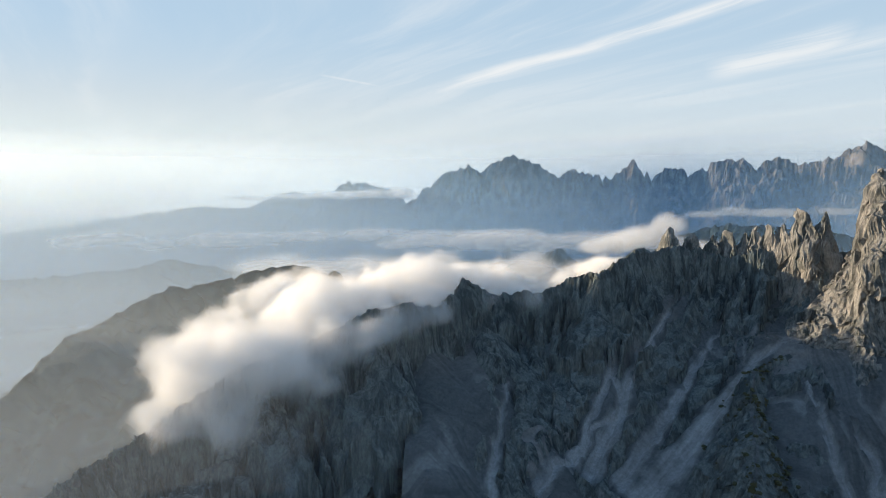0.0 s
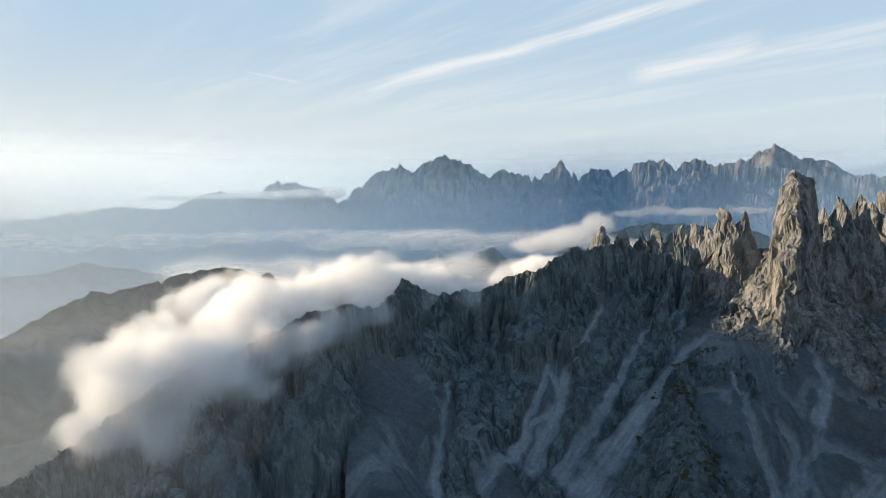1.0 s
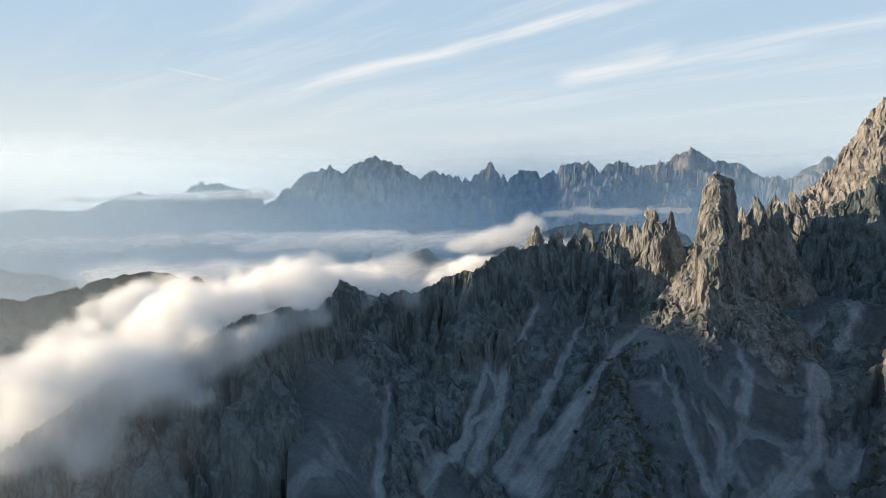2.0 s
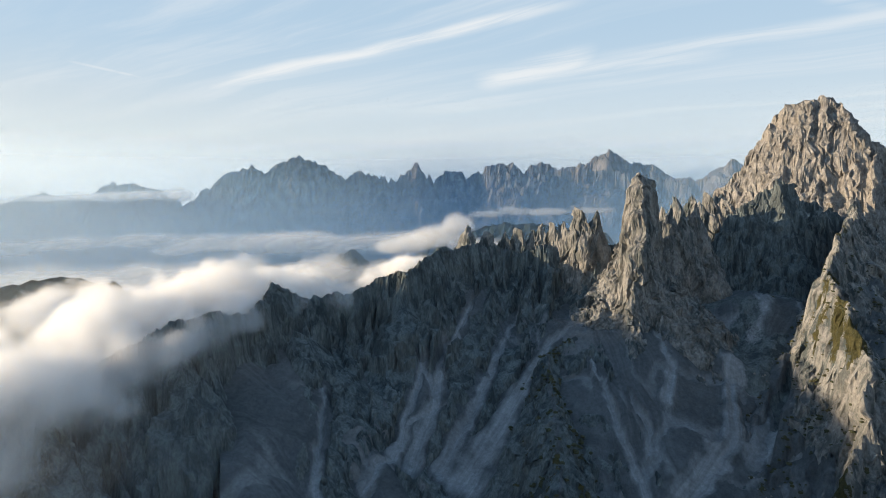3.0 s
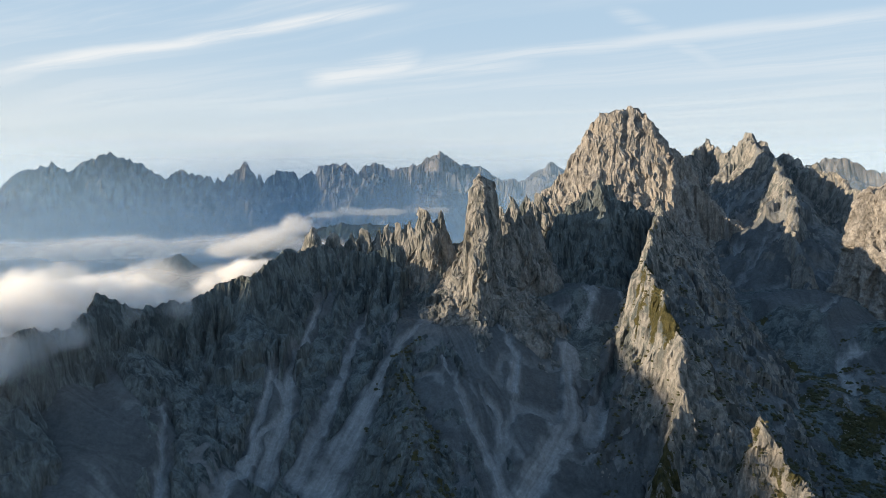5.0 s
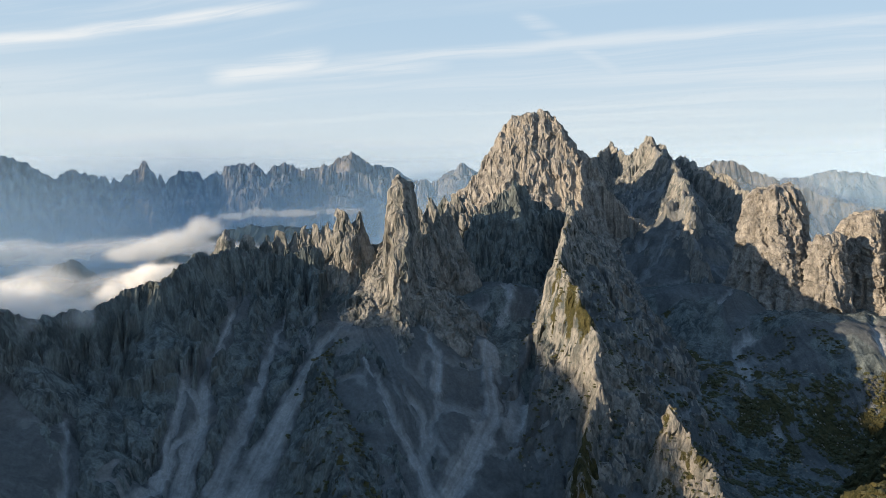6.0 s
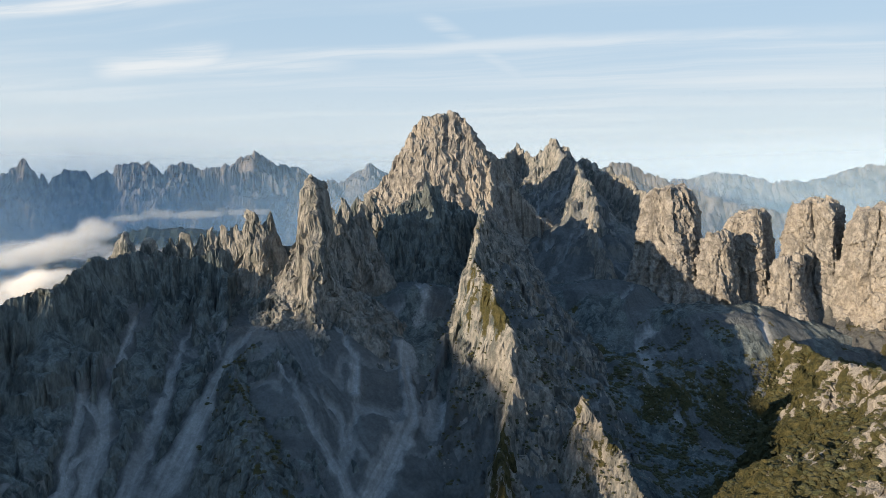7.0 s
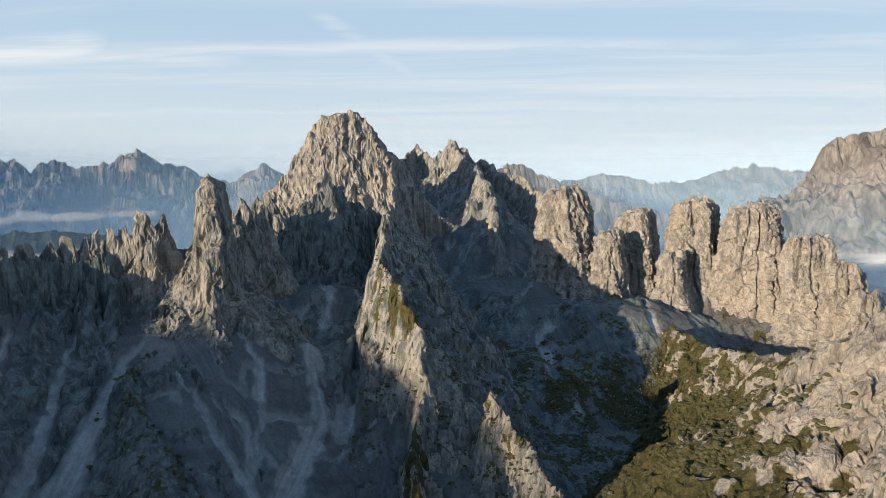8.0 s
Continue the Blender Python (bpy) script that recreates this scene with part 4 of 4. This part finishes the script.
def cloud(name, puffs, spacing, step, label, most=0.22, scale=0.025, rag=0.9, lam=60.0, swell=0.5, facing=-42.0, seed=0, pad=1.4, level=0.55, wind=1.0, thin=0.0):
    """A cloud as a stack of thin drifts of droplets, each a sheet whose cover thins out towards its ragged edge."""
    n, t = np.array([math.sin(radians(facing)), math.cos(radians(facing))]), np.array([math.cos(radians(facing)), -math.sin(radians(facing))])
    P = np.array(puffs, float)
    un, ut = P[:, :2] @ n, P[:, :2] @ t
    verts, faces, dense = [], [], []
    mat = mist_material("cloud", (0.86, 0.865, 0.86), drift_alpha(most, scale, rag), 0.42)
    for a in np.arange((un - pad * P[:, 3]).min(), (un + pad * P[:, 3]).max(), spacing):
        near = np.abs(un - a) < pad * P[:, 3]
        if not near.any():
            continue
        Q, qt = P[near], ut[near]
        T, Z = np.meshgrid(np.arange((qt - pad * Q[:, 3]).min(), (qt + pad * Q[:, 3]).max() + step, step), np.arange((Q[:, 2] - pad * Q[:, 4]).min(), (Q[:, 2] + pad * Q[:, 4]).max() + step, step))
        X, Y = a * n[0] + T * t[0], a * n[1] + T * t[1]
        F = -9.0 * np.ones_like(X)
        for x, y, z, r, h in Q:
            F = np.logaddexp(5 * F, 5 * (1 - np.sqrt(((X - x) ** 2 + (Y - y) ** 2) / r ** 2 + ((Z - z) / h) ** 2))) / 5
        F = F + swell * (0.6 * vnoise3(X / lam, Y / lam, wind * Z / lam, seed) + 0.35 * vnoise3(X / lam * 2.2, Y / lam * 2.2, wind * Z / lam * 2.2, seed + 1))
        D = np.clip((F - thin) / level, 0, 1)
        D[0], D[-1], D[:, 0], D[:, -1] = 0, 0, 0, 0
        cell = (D[:-1, :-1] > 0.02) | (D[1:, :-1] > 0.02) | (D[:-1, 1:] > 0.02) | (D[1:, 1:] > 0.02)
        if cell.sum() < 4:
            continue
        idx = np.arange(X.size).reshape(X.shape)
        quads = np.stack([idx[:-1, :-1][cell], idx[:-1, 1:][cell], idx[1:, 1:][cell], idx[1:, :-1][cell]], 1)
        used, inv = np.unique(quads, return_inverse=True)
        faces += (inv.reshape(-1, 4) + len(verts)).tolist()
        verts += np.stack([X.ravel()[used], Y.ravel()[used], Z.ravel()[used]], 1).tolist()
        dense += D.ravel()[used].tolist()
    me = bpy.data.meshes.new(name)
    me.from_pydata(verts, [], faces)
    me.attributes.new("dense", "FLOAT", "POINT").data.foreach_set("value", dense)
    me.materials.append(mat)
    return tagged(new(name, me), label, "cloud", kind="stuff")


cloud("cloud_bank", [(-262, 508, 218, 34, 24), (-238, 535, 244, 50, 38), (-205, 566, 250, 58, 34), (-166, 600, 270, 64, 36), (-130, 630, 278, 60, 34), (-92, 668, 286, 58, 34), (-50, 730, 286, 66, 34), (-35, 776, 290, 60, 38), (-150, 668, 284, 50, 32),
                     (-212, 514, 228, 36, 26), (-172, 536, 250, 46, 32), (-128, 566, 268, 42, 26), (-40, 634, 278, 20, 12), (14, 694, 282, 22, 12), (60, 716, 278, 20, 10),
                     (14, 796, 280, 60, 32), (72, 816, 268, 60, 26), (126, 828, 274, 54, 24), (190, 890, 294, 70, 15), (-190, 770, 254, 90, 40), (-119, 880, 244, 110, 34), (-33, 940, 240, 110, 30), (70, 943, 230, 100, 24)],
      4.4, 5.2, "bright white cloud spilling over the ridge crest", 0.21, 0.05, 1.7, 40.0, 0.85, seed=3, level=0.40, thin=0.02)
rng = random.Random(5)
sea = []
for (x0, y0), (x1, y1), n, z, r, h in (((-1500, 2350), (-250, 2900), 16, 205, 170, 24), ((-250, 2600), (900, 2350), 20, 204, 160, 30), ((-1900, 3100), (300, 3300), 16, 190, 190, 20), ((560, 1740), (880, 1650), 6, 235, 90, 22), ((-500, 1500), (260, 1420), 12, 214, 140, 36)):
    for i in range(n):
        k = (i + rng.random()) / n
        sea.append((x0 + k * (x1 - x0) + rng.uniform(-60, 60), y0 + k * (y1 - y0) + rng.uniform(-90, 90), z + rng.uniform(-10, 10), r * rng.uniform(0.6, 1.2), h * rng.uniform(0.6, 1.2)))
cloud("cloud_sea", sea, 48.0, 17.0, "pale banks of cloud filling the valley", 0.34, 0.010, 1.3, 150.0, 0.8, -20.0, 21, wind=4.0)
sea = [(1600 + 1250 * rng.random(), -600 + 1300 * rng.random(), 178 + rng.uniform(-6, 6), rng.uniform(160, 260), rng.uniform(20, 32)) for i in range(34)]
cloud("cloud_sea", sea, 55.0, 20.0, "flat sea of cloud beyond the pillars", 0.42, 0.008, 0.7, 190.0, 0.3, 90.0, 25, wind=4.0)
cloud("cloud_puff", [(400, 1440, 300, 60, 28), (444, 1430, 324, 44, 28), (350, 1450, 285, 70, 22), (300, 1440, 276, 70, 20)], 9.0, 6.0, "small bright puff of cloud above the crest", 0.24, 0.03, seed=9, lam=40, facing=-10.0)
cloud("cloud_wisp", [(620, 1700, 338, 60, 12), (700, 1690, 346, 50, 14), (800, 1680, 342, 90, 11), (930, 1640, 346, 80, 10)], 16.0, 7.0, "thin wisps of cloud below the far range", 0.24, 0.03, seed=12, lam=40, facing=10.0)
cloud("cloud_band", [(-1000, 3800, 372, 200, 22), (-760, 3800, 380, 200, 28), (-520, 3780, 388, 170, 34), (-380, 3760, 385, 110, 40), (-1250, 3800, 362, 160, 16)], 50.0, 14.0, "band of cloud capping the far ridge", 0.34, 0.01, seed=15, lam=110, facing=-20.0)


# ---- scrub and boulders ----
def scatter(name, key, box, count, size, pick, mat, label, category, seed, flat=0.5, sides=7):
    """Many low clumps on one landform, too many to count: one mesh."""
    rs = np.random.RandomState(seed)
    x, y = rs.uniform(box[0], box[1], count * 6), rs.uniform(box[2], box[3], count * 6)
    z = NEAR[key](x, y)
    top = np.max([f(x, y) * np.ones_like(x) for k, f in NEAR.items() if not k.startswith("pin")], 0)
    ok = np.argwhere((pick(x, y, z) > 0) & (z > top - 0.5))[:count, 0]
    verts, faces = [], []
    for i in ok:
        r = size * rs.uniform(0.45, 1.25)
        b = len(verts)
        a = rs.uniform(0, 6.28)
        for ring, (rad, up) in enumerate(((1.0, -0.5), (0.9, 0.45), (0.5, 0.95))):
            for k in range(sides):
                q = r * rad * rs.uniform(0.7, 1.2)
                an = a + 6.283 * (k + 0.5 * ring) / sides
                verts.append((x[i] + q * math.cos(an), y[i] + q * math.sin(an), z[i] + flat * r * up * rs.uniform(0.8, 1.2)))
        verts.append((x[i], y[i], z[i] + flat * r * 1.1))
        for ring in (0, 1):
            for k in range(sides):
                k2 = (k + 1) % sides
                faces.append((b + ring * sides + k, b + ring * sides + k2, b + (ring + 1) * sides + k2, b + (ring + 1) * sides + k))
        faces += [(b + 2 * sides + k, b + 2 * sides + (k + 1) % sides, b + 3 * sides) for k in range(sides)]
    me = bpy.data.meshes.new(name)
    me.from_pydata(verts, [], faces)
    me.materials.append(mat)
    return tagged(new(name, me), label, category, kind="stuff")


def scrub_material():
    n = Nodes("dwarf_pine")
    f = n.noise(n.place((0.9, 0.9, 0.9)), 1.0, 6, 0.7)
    isl = n.add("ShaderNodeNewGeometry")
    col = n.mix(n.ramp(f, [(0.35, 0.0), (0.65, 1.0)]), (0.016, 0.022, 0.009), (0.060, 0.066, 0.022))
    col = n.mix(n.math("MULTIPLY", isl.outputs["Random Per Island"], 0.5), col, (0.075, 0.062, 0.025))
    b = n.add("ShaderNodeBsdfPrincipled", Roughness=0.9)
    n.join(col, b.inputs["Base Color"])
    bp = n.add("ShaderNodeBump", Strength=1.0, Distance=0.8)
    n.join(f, bp.inputs["Height"])
    n.join(bp.outputs[0], b.inputs["Normal"])
    n.join(b.outputs[0], n.out.inputs["Surface"])
    return n.mat


SCRUB = scrub_material()
scatter("dwarf_pine_scrub", "rim", (380, 860, -60, 330), 3800, 2.7, lambda x, y, z: fbm(x / 26, y / 26, 3, 301) + 0.12 - 0.5 * smooth(225, 300, z), SCRUB, "dark dwarf pine scrub on the sunlit slope", "scrub", 31)
scatter("dwarf_pine_scrub", "rib", (100, 360, 340, 610), 700, 2.2, lambda x, y, z: fbm(x / 14, y / 14, 3, 302) - 0.12, SCRUB, "dark scrub clinging to the shaded spur", "scrub", 32)
scatter("dwarf_pine_scrub", "butt", (300, 600, 300, 560), 900, 1.9, lambda x, y, z: fbm(x / 16, y / 16, 3, 303) - 0.05 - 0.5 * smooth(300, 350, z) - 2 * chutes(x, y)[0], SCRUB, "low scrub on the ledges of the buttress", "scrub", 33)
scatter("dwarf_pine_scrub", "fin", (370, 490, 150, 350), 350, 1.6, lambda x, y, z: fbm(x / 12, y / 12, 3, 304) - 0.02, SCRUB, "low scrub on the rock fin", "scrub", 34)
scatter("dwarf_pine_scrub", "ground", (500, 820, 150, 420), 1600, 2.6, lambda x, y, z: fbm(x / 30, y / 30, 3, 305) + 0.1 - 0.5 * smooth(150, 200, z), SCRUB, "dark scrub on the shaded valley floor", "scrub", 35)
scatter("boulders", "ground", (300, 760, 150, 520), 600, 1.2, lambda x, y, z: fbm(x / 40, y / 40, 3, 306), PALE_LIT_ROCK, "scattered pale boulders on the scree", "boulders", 36, 0.8, 5)
